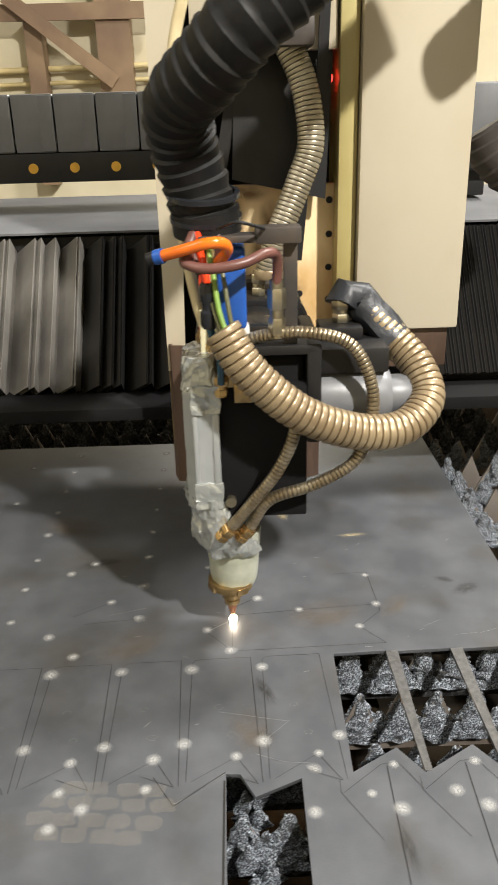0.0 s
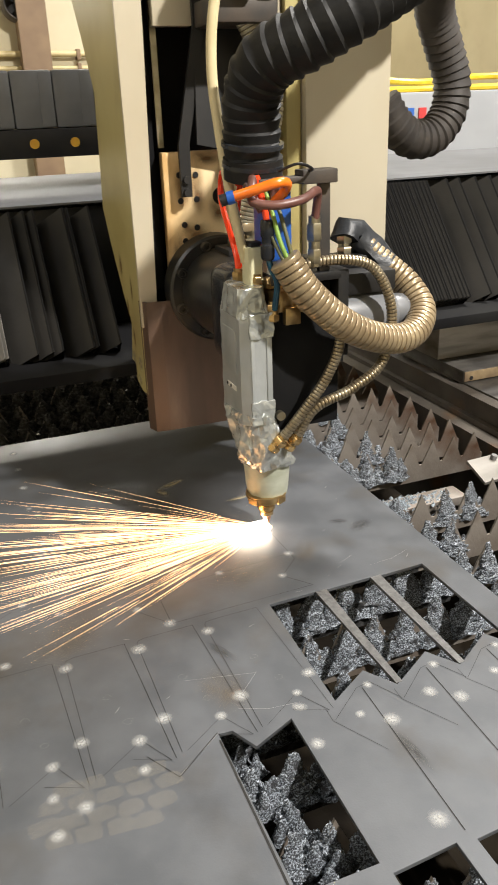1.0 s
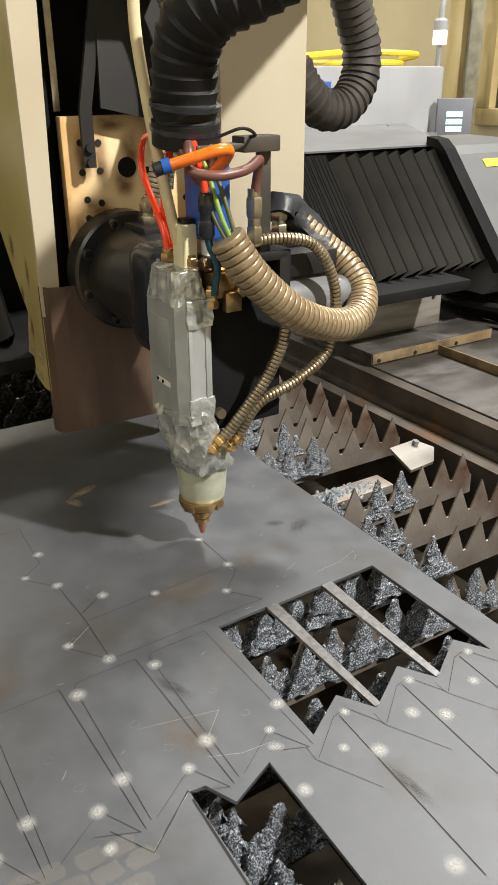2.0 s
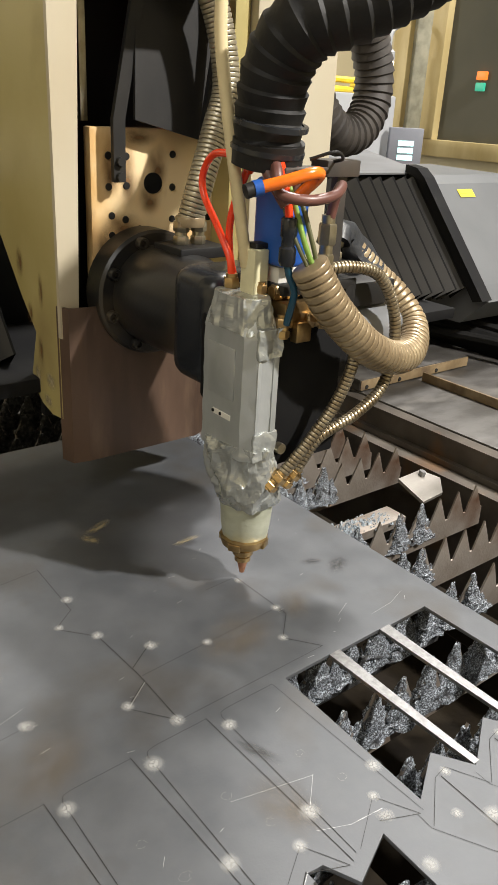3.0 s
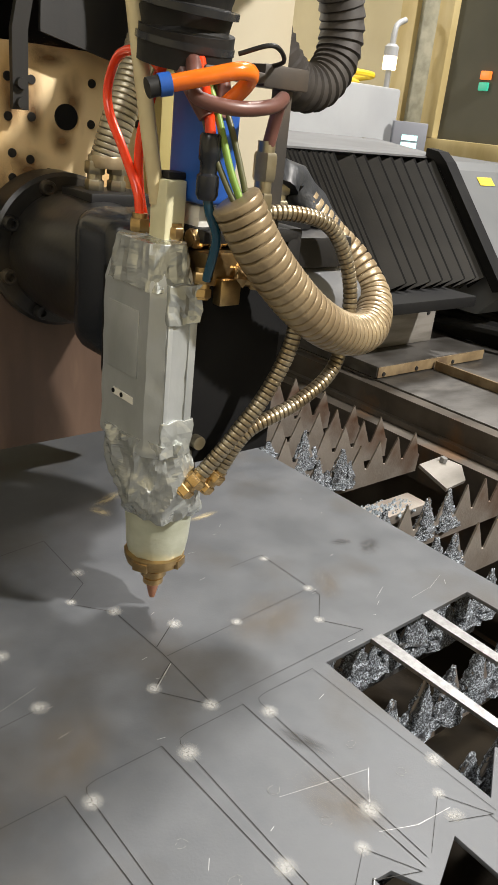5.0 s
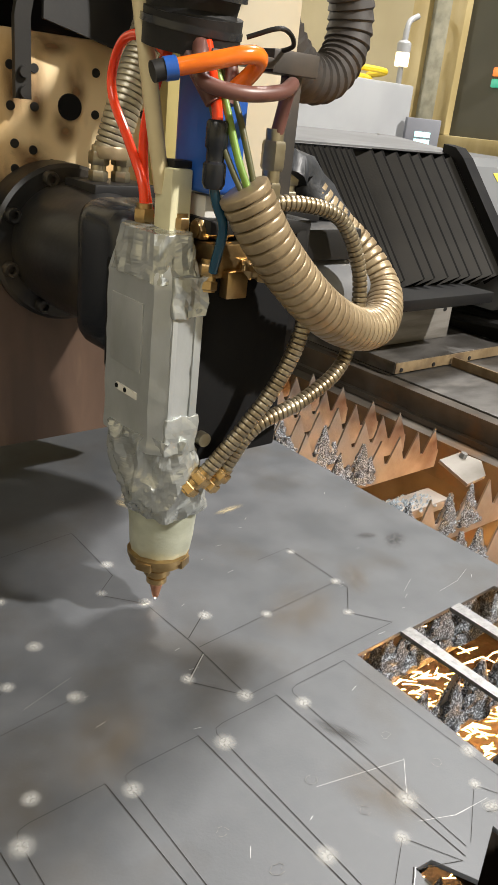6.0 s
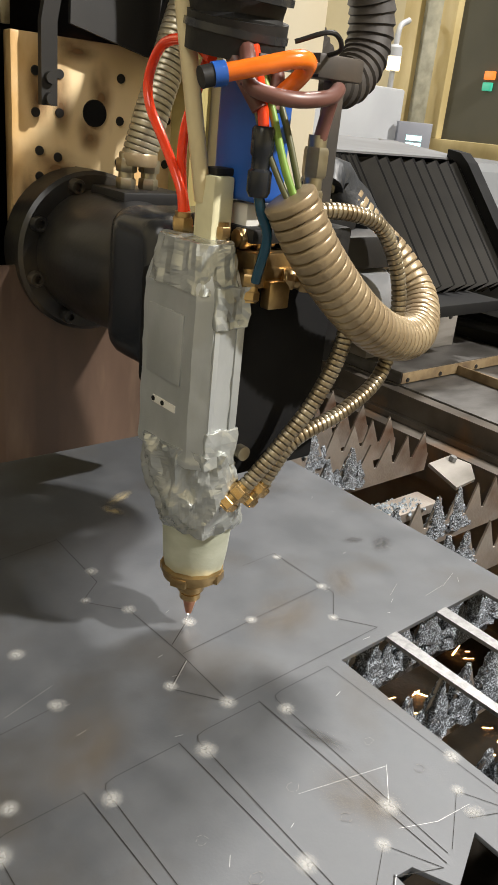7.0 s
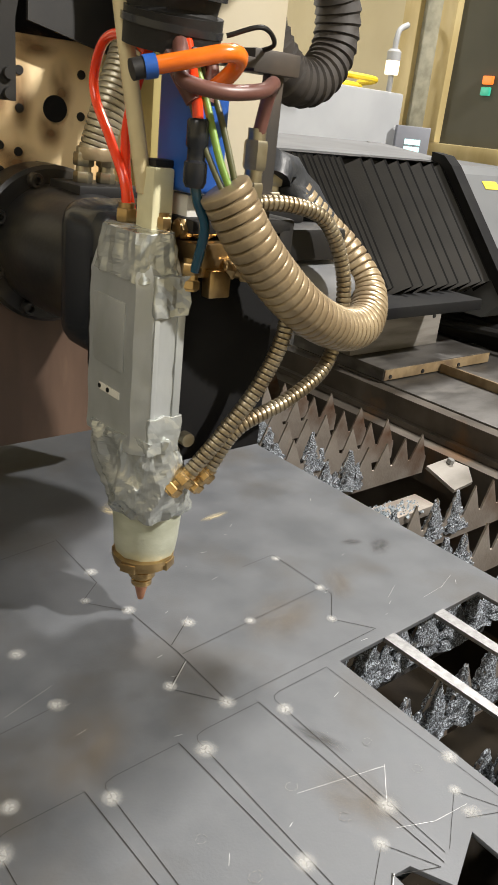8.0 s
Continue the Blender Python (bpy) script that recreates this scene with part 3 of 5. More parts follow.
def pierce_marks(sheet_ob):
    spots = [(-0.035, 0.097), (0.074, 0.104), (0.071, 0.178), (-0.131, 0.013), (-0.131, 0.261), (-0.162, 0.058), (-0.163, 0.215), (0.043, 0.054), (-0.092, 0.128), (-0.133, 0.178)]
    for k in range(7):
        x = -0.092 - 0.088 * k
        spots += [(x, -0.022), (x - 0.004, -0.147)]
    for k in range(6):
        x = -0.037 - 0.0893 * k
        spots += [(x, -0.168), (x - 0.005, -0.208 if k else -0.19)]
    for k in range(4):
        x = -0.049 + 0.0865 * k
        spots += [(x, -0.245), (x + 0.003, -0.188), (x + 0.06, -0.225), (x + 0.06, -0.37)]
    for y in (0.171, 0.253, 0.333, 0.412, 0.497, 0.58, 0.66):
        for k in range(3):
            spots.append((-0.258 - 0.0875 * 2 * k, y + 0.002 * k))
    spots += [(-0.301, 0.132), (-0.259, 0.092), (-0.374, 0.055), (-0.434, 0.092), (-0.334, 0.012), (-0.372, 0.211), (-0.339, 0.238), (-0.515, 0.455), (-0.519, 0.61),
              (-0.283, -0.23), (-0.312, -0.252), (-0.011, -0.143), (-0.257, 0.09)]
    rnd = random.Random(4)
    data = []
    for v in range(4):
        bm = bmesh.new()
        c = bm.verts.new((0, 0, 0))
        ring = [bm.verts.new((0.0165 * math.cos(a), 0.0165 * math.sin(a), 0)) for a in np.linspace(0, 2 * math.pi, 20, endpoint=False)]
        for k in range(20):
            bm.faces.new((c, ring[k], ring[(k + 1) % 20]))
        data.append(to_mesh("dust_ring", bm, M["halo"], False))
    # smudges and scorched patches of the sheet's own
    for name, m, x, y, sx, sy, a in (("scorch_mark", "scorch", 0.0, 0.085, 5.0, 3.2, 20), ("scorch_mark", "scorch", 0.10, 0.10, 3.0, 1.6, 60), ("smudge", "soot", 0.21, 0.135, 2.0, 1.2, 30), ("smudge", "soot", 0.185, 0.16, 1.3, 0.7, -20),
                                     ("smudge", "soot", -0.09, -0.065, 0.7, 2.4, 22), ("smudge", "soot", 0.035, -0.29, 0.6, 2.6, 5), ("smear", "chalk", -0.015, 0.40, 2.3, 0.8, 25), ("smear", "chalk", -0.04, 0.375, 0.8, 1.6, 20),
                                     ("scorch_mark", "scorch", -0.26, 0.03, 5.0, 3.0, 40), ("scorch_mark", "scorch", -0.11, -0.13, 2.2, 3.6, 10), ("smudge", "soot", -0.33, 0.24, 3.0, 1.2, 15), ("scorch_mark", "scorch", -0.4, 0.36, 5.5, 3.0, -20), ("smear", "chalk", 0.07, 0.30, 2.0, 0.5, 5)):
        me = data[0].copy()
        me.materials[0] = M[m]
        ob = new(name, me)
        ob.parent = sheet_ob
        ob.matrix_basis = Matrix.Translation((x, y, 0.0003 + SHEET_T / 2)) @ Matrix.Rotation(radians(a), 4, "Z") @ Matrix.Diagonal((sx, sy, 1, 1))
    lip = bmesh.new()
    for k in range(9):
        a = 2 * math.pi * k / 9
        bmesh.ops.create_icosphere(lip, subdivisions=1, radius=0.0004 + 0.0003 * (k % 3), matrix=Matrix.Translation((0.0022 * math.cos(a), 0.002 * math.sin(a), 0)))
    lip_me = to_mesh("burr", lip, M["kerf"])
    spots = [p for p in spots if not (-0.14 < p[0] < -0.056 and p[1] < -0.19)]
    for i, (x, y) in enumerate(spots):
        ob = new("pierce_mark", data[i % 4])
        ob.parent = sheet_ob
        s = rnd.uniform(0.65, 0.9) if y in (-0.022, -0.147, -0.245, -0.37) else rnd.uniform(0.5, 0.75)
        ob.matrix_basis = Matrix.Translation((x, y, 0.0008 + SHEET_T / 2)) @ Matrix.Rotation(rnd.uniform(0, 6), 4, "Z") @ Matrix.Diagonal((s, s, 1, 1))
        b = new("burr", lip_me)
        b.parent = ob
        b.matrix_basis = Matrix.Translation((0, 0, -0.0009)) @ Matrix.Diagonal((1, 1, 0.6, 1))


SLAT_Y = [-0.50, -0.413, -0.326, -0.24, -0.155, -0.068, 0.02, 0.107, 0.195, 0.378, 0.462, 0.53, 0.612, 0.70, 0.787, 0.874, 0.961, 1.05, 1.14]
TOOTH = 0.048


def slat_mesh(x0, x1, seed):
    rnd = random.Random(seed)
    bm = bmesh.new()
    top, n = [], int((x1 - x0) / TOOTH)
    for k in range(n):
        x = x0 + k * TOOTH
        top += [(x, -0.055), (x + 0.003, -0.055), (x + TOOTH / 2, -0.0055 - rnd.uniform(0, 0.004)), (x + TOOTH - 0.003, -0.055)]
    top.append((x0 + n * TOOTH, -0.055))
    a = [bm.verts.new((x, -0.0015, z)) for x, z in top]
    b = [bm.verts.new((x, 0.0015, z)) for x, z in top]
    la = [bm.verts.new((x, -0.0015, -0.09)) for x, z in top]
    lb = [bm.verts.new((x, 0.0015, -0.09)) for x, z in top]
    for k in range(len(top) - 1):
        bm.faces.new((la[k], la[k + 1], a[k + 1], a[k]))
        bm.faces.new((lb[k + 1], lb[k], b[k], b[k + 1]))
        bm.faces.new((a[k], a[k + 1], b[k + 1], b[k]))
    for k in (0, -1):
        bm.faces.new((la[k], a[k], b[k], lb[k]))
    return bm


def slag_cone(bm, at, h, r, rnd, seg=9, rows=8):
    """A rough crust of molten drops over one tooth."""
    off = Vector((rnd.uniform(-50, 50), rnd.uniform(-50, 50), 0))
    rings = []
    for j in range(rows):
        f = j / (rows - 1)
        ring = []
        for k in range(seg):
            a = 2 * math.pi * (k + 0.5 * (j % 2)) / seg
            d = Vector((math.cos(a), math.sin(a) * 0.48, 0))
            n = noise.noise(Vector((d.x * 1.2, d.y * 1.2, f * 2.2)) + off)
            n2 = noise.noise(Vector((d.x * 4.5, d.y * 4.5, f * 7)) + off)
            rr = r * (1.0 - 0.86 * f) * (1 + 0.45 * n + 0.4 * n2 + rnd.uniform(-0.17, 0.17))
            ring.append(bm.verts.new(Vector(at) + d * rr + Vector((0, 0, h * f + rnd.uniform(-0.002, 0.002)))))
        rings.append(ring)
    for a, b in zip(rings, rings[1:]):
        for k in range(seg):
            bm.faces.new((a[k], a[(k + 1) % seg], b[(k + 1) % seg], b[k]))
    bm.faces.new(rings[-1])


def bed():
    thing = base("cutting_bed", label="sooty steel cutting bed with toothed slats caked in slag", category="cutting table")
    part("side_rail", boxes(((0.715, -1.0, -0.5), (0.745, 1.6, -0.003))), M["bed_paint"], thing, "dark oily side rail", False)
    part("ledge", boxes(((0.665, -1.0, -0.13), (0.7145, 1.6, -0.057)), ((0.70, -1.0, -0.056), (0.7148, 1.6, -0.045))), M["bed_paint"], thing, smooth=False)
    part("side_rail", boxes(((-1.0, -1.0, -0.5), (-0.97, 1.6, -0.01))), M["bed_paint"], thing, smooth=False)
    part("end_rail", boxes(((-0.97, 1.57, -0.5), (0.715, 1.6, -0.01))), M["bed_paint"], thing, smooth=False)
    part("end_rail", boxes(((-0.97, -1.0, -0.5), (0.715, -0.97, -0.01))), M["bed_paint"], thing, smooth=False)
    part("tray", boxes(((-0.97, -0.97, -0.42), (0.7149, 1.57, -0.40))), M["tray"], thing, "scrap tray painted near black for the shade in its depth", False)
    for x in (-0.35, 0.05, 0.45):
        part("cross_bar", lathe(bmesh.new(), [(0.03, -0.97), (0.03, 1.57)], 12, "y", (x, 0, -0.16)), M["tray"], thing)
    for i, y in enumerate(SLAT_Y):
        ob = part("slat", slat_mesh(-0.96, 0.632, i), M["slat"], thing, smooth=False)
        ob.location = (0.0, y, 0.0)
        ob.rotation_euler = (radians(3 * math.sin(i * 2.3)), 0, 0)
    # slag
    rnd = random.Random(11)
    for i, y in enumerate(SLAT_Y):
        bm = bmesh.new()
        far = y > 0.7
        reach = 0.41 + 0.07 * math.sin(i * 1.7) if y < 0.25 else (0.42 if not far else 0.5)
        for k in range(34):
            x = -0.96 + TOOTH * (k + 0.5)
            if x > 0.632 or (not far and x < -0.26):
                continue
            if x > reach or (y < 0.7 and x > 0.30 and rnd.random() < 0.25):
                continue
            fade = 1.0 if x < 0.33 else 0.85
            slag_cone(bm, (x + rnd.uniform(-0.004, 0.004), y, -0.074), rnd.uniform(0.060, 0.072), rnd.uniform(0.026, 0.033) * fade, rnd, 18, 20)
            if rnd.random() < 0.9:
                slag_cone(bm, (x + TOOTH / 2, y + rnd.uniform(-0.004, 0.004), -0.074), rnd.uniform(0.026, 0.046), rnd.uniform(0.018, 0.024), rnd, 14, 12)
        # dark box along the lower edge of each slat
        part("dark_crust", boxes(((-0.9 if far else -0.28, y - 0.004, -0.0915), (0.5 if far else min(reach, 0.30), y + 0.004, -0.05), 0.002)), M["dark_slag"], thing)
        # slats beyond the sheet take the darker slag
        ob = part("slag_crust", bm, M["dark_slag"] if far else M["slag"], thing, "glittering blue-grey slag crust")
        ob["kind"] = "stuff"
    # slag ridge inside the lower opening
    bm = bmesh.new()
    for k in range(26):
        f = k / 25
        slag_cone(bm, (-0.118 + 0.05 * f + 0.012 * math.sin(k * 1.9), -0.2 - 0.26 * f, -0.055), rnd.uniform(0.025, 0.042), rnd.uniform(0.012, 0.018), rnd)
    part("slag_crust", bm, M["slag"], thing, "lumpy pale slag ridge")["kind"] = "stuff"
    # loose slat holder plate with a bolt
    plate = part("holder_plate", prism(bmesh.new(), [(-0.048, -0.034), (0.012, -0.036), (0.05, -0.006), (0.034, 0.03), (-0.03, 0.034)], -0.003, 0.003), M["foot"], thing, "pale steel holder plate", False)
    plate.matrix_basis = pose(0.575, 0.288, -0.042, 12, 0, 8)
    part("bolt", hexnut(bmesh.new(), (0.022, 0.018, 0.003), (0.1, 0, 1), 0.007, 0.009), M["cover"], plate)
    strip_bm = bmesh.new()
    box(strip_bm, (0.27, 0.255, -0.085), (0.50, 0.30, -0.068), 0.002)
    part("support_bar", strip_bm, M["slat"], thing, "dusty flat support bar")
    pow_bm = bmesh.new()
    for k in range(420):
        f = rnd.random() ** 1.5
        slag_cone(pow_bm, (0.27 + 0.21 * f, 0.278 + rnd.gauss(0, 0.011), -0.071), (1 - 0.7 * f) * rnd.uniform(0.004, 0.014), rnd.uniform(0.003, 0.008), rnd, 7, 4)
    part("slag_crust", pow_bm, M["powder"], thing, "loose pale slag powder", smooth=False)["kind"] = "stuff"
    shelf = base("bed_step", label="dusty steel shelf beside the bed with a scorched lip", category="machine base")
    part("shelf", boxes(((0.7465, 0.15, -0.4), (1.25, 1.1, 0.001), 0.003)), M["step"], shelf)
    part("lip", boxes(((0.93, 0.16, 0.0012), (0.936, 0.60, 0.022), 0.001)), M["scorched"], shelf, "scorched yellowed lip")
    base_ob = base("drive_track", label="dark drive track running beside the cutting bed", category="machine track")
    part("body", boxes(((1.25, -1.0, -0.85), (1.9, 2.2, -0.02), 0.01)), M["black"], base_ob)
    part("guide_rail", boxes(((1.30, -1.0, -0.02), (1.36, 2.2, 0.03), 0.004)), M["black"], base_ob)
    rnd = random.Random(21)
    for k in range(6):
        x = 1.16 + 0.05 * k
        part("cable", tube(bmesh.new(), [(x + 0.08, 1.15, 0.03), (x, 0.86 + rnd.uniform(-0.05, 0.05), 0.052 + 0.01 * (k % 3)), (x + 0.05, 0.6, 0.035 + rnd.uniform(0, 0.03)), (x + 0.12, 0.3, 0.045)], 0.011 + 0.004 * (k % 2), 9), M["rubber"], base_ob, "slack black cable")
    part("cable_tray", boxes(((1.45, -1.0, -0.02), (1.62, 2.2, 0.05), 0.004)), M["matt_black"], base_ob)
    tagged(part("machine_plinth", boxes(((-0.9, -0.9, -0.85), (1.2, 1.5, -0.5), 0.01)), M["black"]), "dark steel plinth under the cutting bed", "machine base")


# ---- carriage ----
def carriage():
    c = base("gantry_carriage", label="beige painted gantry carriage with burnt mounting plate", category="machine carriage")
    # mounting plate with holes
    plate = part("mounting_plate", boxes(((-0.031, 0.333, 0.20), (0.185, 0.352, 0.524), 0.003)), M["burnt"], c, "scorched beige mounting plate with bolt holes")
    holes = [(-0.004, 0.488), (-0.004, 0.447), (0.024, 0.487), (0.024, 0.448), (0.0, 0.408), (0.0, 0.381), (0.022, 0.402), (0.045, 0.388), (0.022, 0.378), (0.10, 0.49), (0.10, 0.445), (0.10, 0.40), (0.12, 0.36), (0.165, 0.50), (0.165, 0.45), (0.165, 0.40), (0.165, 0.35)]
    for x, z in holes:
        bm = bmesh.new()
        lathe(bm, [(0.0048, -0.0015), (0.0052, 0.0), (0.0034, 0.0012), (0.0025, -0.001)], 14, "y", (x, 0.3325, z))
        part("bolt_hole", bm, M["black"], plate)
    for x, z, sx, sz in ((0.0, 0.47, 1.3, 3.2), (0.026, 0.462, 1.2, 3.4), (0.02, 0.395, 2.4, 1.6), (0.075, 0.475, 1.5, 2.6), (0.10, 0.37, 2.6, 1.6), (0.045, 0.515, 2.4, 1.3), (0.062, 0.43, 1.6, 2.0), (-0.012, 0.36, 1.0, 3.0)):
        bm = bmesh.new()
        bm.faces.new([bm.verts.new((0.0165 * math.cos(q), 0.0165 * math.sin(q), 0)) for q in np.linspace(0, 2 * math.pi, 20, endpoint=False)])
        ob = part("burn_mark", bm, M["burn"], plate, smooth=False)
        ob.matrix_basis = Matrix.Translation((x, 0.3322, z)) @ Matrix.Rotation(radians(90), 4, "X") @ Matrix.Diagonal((sx, sz, 1, 1))
    part("bore", lathe(bmesh.new(), [(0.0145, -0.002), (0.0145, 0.001)], 22, "y", (0.067, 0.3325, 0.451)), M["matt_black"], c, "black round bore")
    # left side cover, tapering to its foot
    side = bmesh.new()
    outline = [(0.325, 0.121), (0.36, 0.117), (0.394, 0.125), (0.431, 0.15), (0.415, 0.20), (0.404, 0.234), (0.45, 0.28), (0.519, 0.361), (0.56, 0.42), (0.545, 0.514), (0.53, 0.62), (0.60, 0.715), (0.80, 0.95), (0.80, 1.15), (0.325, 1.15)]
    loft(side, [[(-0.091, y, z) for y, z in outline], [(-0.086, y, z) for y, z in outline]])
    part("side_cover", side, M["beige"], c, "beige side cover worn at its foot", False)
    for y, z, sy, sz in ((0.372, 0.135, 1.2, 0.9), (0.405, 0.165, 1.0, 1.6), (0.39, 0.21, 0.8, 1.8), (0.42, 0.26, 0.9, 1.5), (0.36, 0.17, 1.4, 1.2), (0.45, 0.33, 1.1, 1.9), (0.38, 0.30, 0.7, 2.2)):
        bm = bmesh.new()
        bm.faces.new([bm.verts.new((0.0165 * math.cos(q), 0.0165 * math.sin(q), 0)) for q in np.linspace(0, 2 * math.pi, 20, endpoint=False)])
        ob = part("worn_paint", bm, M["chalk"] if z < 0.2 else M["burn"], c, smooth=False)
        ob.matrix_basis = Matrix.Translation((-0.0915, y, z)) @ Matrix.Rotation(radians(90), 4, "Y") @ Matrix.Diagonal((sz, sy, 1, 1))
    fl = bmesh.new()
    loft(fl, [[(a, 0.318, z), (b, 0.318, z), (b, 0.326, z), (a, 0.326, z)] for z, a, b in ((0.245, -0.0915, -0.064), (0.7, -0.0915, -0.05), (1.15, -0.0915, -0.045))])
    part("front_flange", fl, M["cream"], c, smooth=False)
    part("inner_post", boxes(((-0.05, 0.36, 0.3), (-0.036, 0.40, 1.15))), M["matt_black"], c)
    part("guide_strip", boxes(((-0.028, 0.362, 0.53), (-0.018, 0.37, 1.15))), M["nickel"], c, "bright guide rail")
    part("top_cap", boxes(((-0.032, 0.325, 0.705), (0.03, 0.345, 1.15), 0.002)), M["cream"], c)
    # dark interior and slanted guard
    part("back_panel", boxes(((-0.086, 0.40, 0.10), (0.34, 0.415, 1.15))), M["matt_black"], c, smooth=False)
    guard = bmesh.new()
    loft(guard, [[(0.02, 0.30, 0.535), (0.155, 0.30, 0.505), (0.155, 0.305, 0.505), (0.02, 0.305, 0.535)], [(0.05, 0.345, 1.1), (0.185, 0.345, 1.1), (0.185, 0.35, 1.1), (0.05, 0.35, 1.1)]])
    part("guard", guard, M["black"], c, "black slanted guard sheet", False)
    arm = bmesh.new()
    loft(arm, [[(-0.008 + 0.018 * u + dx, 0.317 - 0.008 * v, 0.455 + dz) for u, v in ((0, 0), (1, 0), (1, 1), (0, 1))] for dx, dz in ((0, 0), (0, 0.08), (0.035, 0.25), (0.03, 0.6))])
    part("link_arm", arm, M["black"], c, "dark flat link arm")
    for z in (0.462, 0.482):
        part("bolt", lathe(bmesh.new(), [(0.006, -0.006), (0.0065, 0.0)], 12, "y", (0.001, 0.309, z)), M["black"], c)
    arm2 = bmesh.new()
    loft(arm2, [[(0.105 + 0.014 * u + dx, 0.29 - 0.008 * v, 0.42 + dz) for u, v in ((0, 0), (1, 0), (1, 1), (0, 1))] for dx, dz in ((0, 0), (0.01, 0.1), (0.035, 0.25), (0.05, 0.6))])
    part("link_arm", arm2, M["black"], c)
    # right box column
    part("column", boxes(((0.20, 0.275, 0.312), (0.357, 0.46, 1.15), 0.005)), M["cream"], c, "smooth cream column cover")
    part("upper_cover", boxes(((0.105, 0.30, 0.70), (0.17, 0.345, 1.15), 0.003)), M["cream"], c, "cream upper cover")
    part("column_foot", boxes(((0.215, 0.285, 0.25), (0.345, 0.45, 0.312), 0.003)), M["copper_plate"], c, "heat-browned column foot")
    part("post", boxes(((0.172, 0.29, 0.22), (0.1985, 0.40, 1.15), 0.003)), M["beige"], c)
    part("indicator", lathe(bmesh.new(), [(0.008, -0.012), (0.008, 0.0)], 16, "y", (0.158, 0.33, 0.665)), M["led_red"], c, "small lit red indicator")
    part("upper_clamp", boxes(((0.03, 0.22, 0.70), (0.13, 0.33, 0.735), 0.004), ((0.045, 0.20, 0.735), (0.09, 0.3, 0.83), 0.006), ((0.10, 0.21, 0.735), (0.125, 0.33, 0.85), 0.004)), M["bracket"], c, "grey clamp block")
    # browned splash shield
    sh = bmesh.new()
    prof = [(-0.092, 0.33), (-0.085, 0.306), (-0.06, 0.302), (0.13, 0.302), (0.15, 0.31), (0.15, 0.315), (0.13, 0.305), (-0.06, 0.305), (-0.082, 0.31), (-0.088, 0.331)]
    loft(sh, [[(x, y, 0.055) for x, y in prof], [(x, y, 0.29) for x, y in prof]])
    part("splash_shield", sh, M["copper_plate"], c, "heat-browned steel splash shield", False)
    # rotary drive
    flange = part("flange", lathe(bmesh.new(), [(0.086, 0.332), (0.09, 0.329), (0.09, 0.292), (0.086, 0.288), (0.06, 0.288)], 48, "y", (0.045, 0, 0.303)), M["sooty"], c, "black round drive flange")
    for k in range(8):
        a = 2 * math.pi * (k + 0.42) / 8
        x, z = 0.045 + 0.0775 * math.cos(a), 0.303 + 0.0775 * math.sin(a)
        part("flange_bolt", lathe(bmesh.new(), [(0.0085, 0.288), (0.0085, 0.279), (0.0075, 0.277), (0.0045, 0.277), (0.004, 0.282)], 16, "y", (x, 0, z)), M["sooty"], flange)
    part("drive_housing", lathe(bmesh.new(), [(0.07, 0.289), (0.072, 0.25), (0.07, 0.20), (0.063, 0.165), (0.061, 0.12)], 40, "y", (0.045, 0, 0.303)), M["sooty"], c, "sooty cylindrical drive housing")
    part("gearbox", boxes(((-0.03, 0.046, 0.236), (0.10, 0.14, 0.38), 0.031, 6)), M["gloss_black"], c, "glossy black rounded gearbox")
    part("terminal_box", boxes(((0.03, 0.20, 0.366), (0.11, 0.27, 0.381), 0.002)), M["black"], c)
    for x, y in ((0.052, 0.235), (0.078, 0.232)):
        part("cable_gland", fitting(bmesh.new(), (x, y, 0.379), (0.03, 0, 1), 0.0105, 0.038), M["nickel"], c)
    # side motor
    part("servo_motor", lathe(bmesh.new(), [(0.034, 0.11), (0.036, 0.112), (0.036, 0.185), (0.03, 0.195), (0.024, 0.196), (0.024, 0.215), (0.018, 0.226)], 28, "x", (0, -0.01, 0.31)), M["grey_paint"], c, "grey ribbed servo motor")
    part("motor_box", boxes(((0.10, -0.035, 0.345), (0.19, 0.045, 0.375), 0.004), ((0.115, 0.0, 0.375), (0.165, 0.05, 0.39), 0.003)), M["black"], c)
    part("motor_plate", boxes(((0.095, -0.045, 0.265), (0.112, 0.09, 0.385), 0.004)), M["black"], c)
    part("arm_block", boxes(((0.02, -0.03, 0.24), (0.094, 0.12, 0.37), 0.01, 3)), M["matt_black"], c)
    part("cable_gland", fitting(bmesh.new(), (0.143, 0.03, 0.388), (0, 0, 1), 0.011, 0.035), M["nickel"], c)
    return c


# ---- cutting head ----
def crumple(bm, amount, scale):
    for v in bm.verts:
        v.co += amount * Vector(noise.noise_vector(v.co * scale)) + amount * 0.5 * Vector(noise.noise_vector(v.co * scale * 2.7))


def fold(bm, amount, scale, mid):
    """Push a skin outwards along sharp creases."""
    for v in bm.verts:
        out = Vector((v.co.x - mid[0], v.co.y - mid[1], 0)).normalized()
        p = Vector((v.co.x * scale, v.co.y * scale, v.co.z * scale * 0.45 + v.co.y * scale * 0.3))
        a = noise.noise(p)
        b = noise.noise(p * 1.9 + Vector((7, 3, 1)))
        v.co += out * amount * (0.6 - 2.0 * abs(a) - 0.8 * abs(b)) + Vector((0, 0, amount * 0.5 * b))


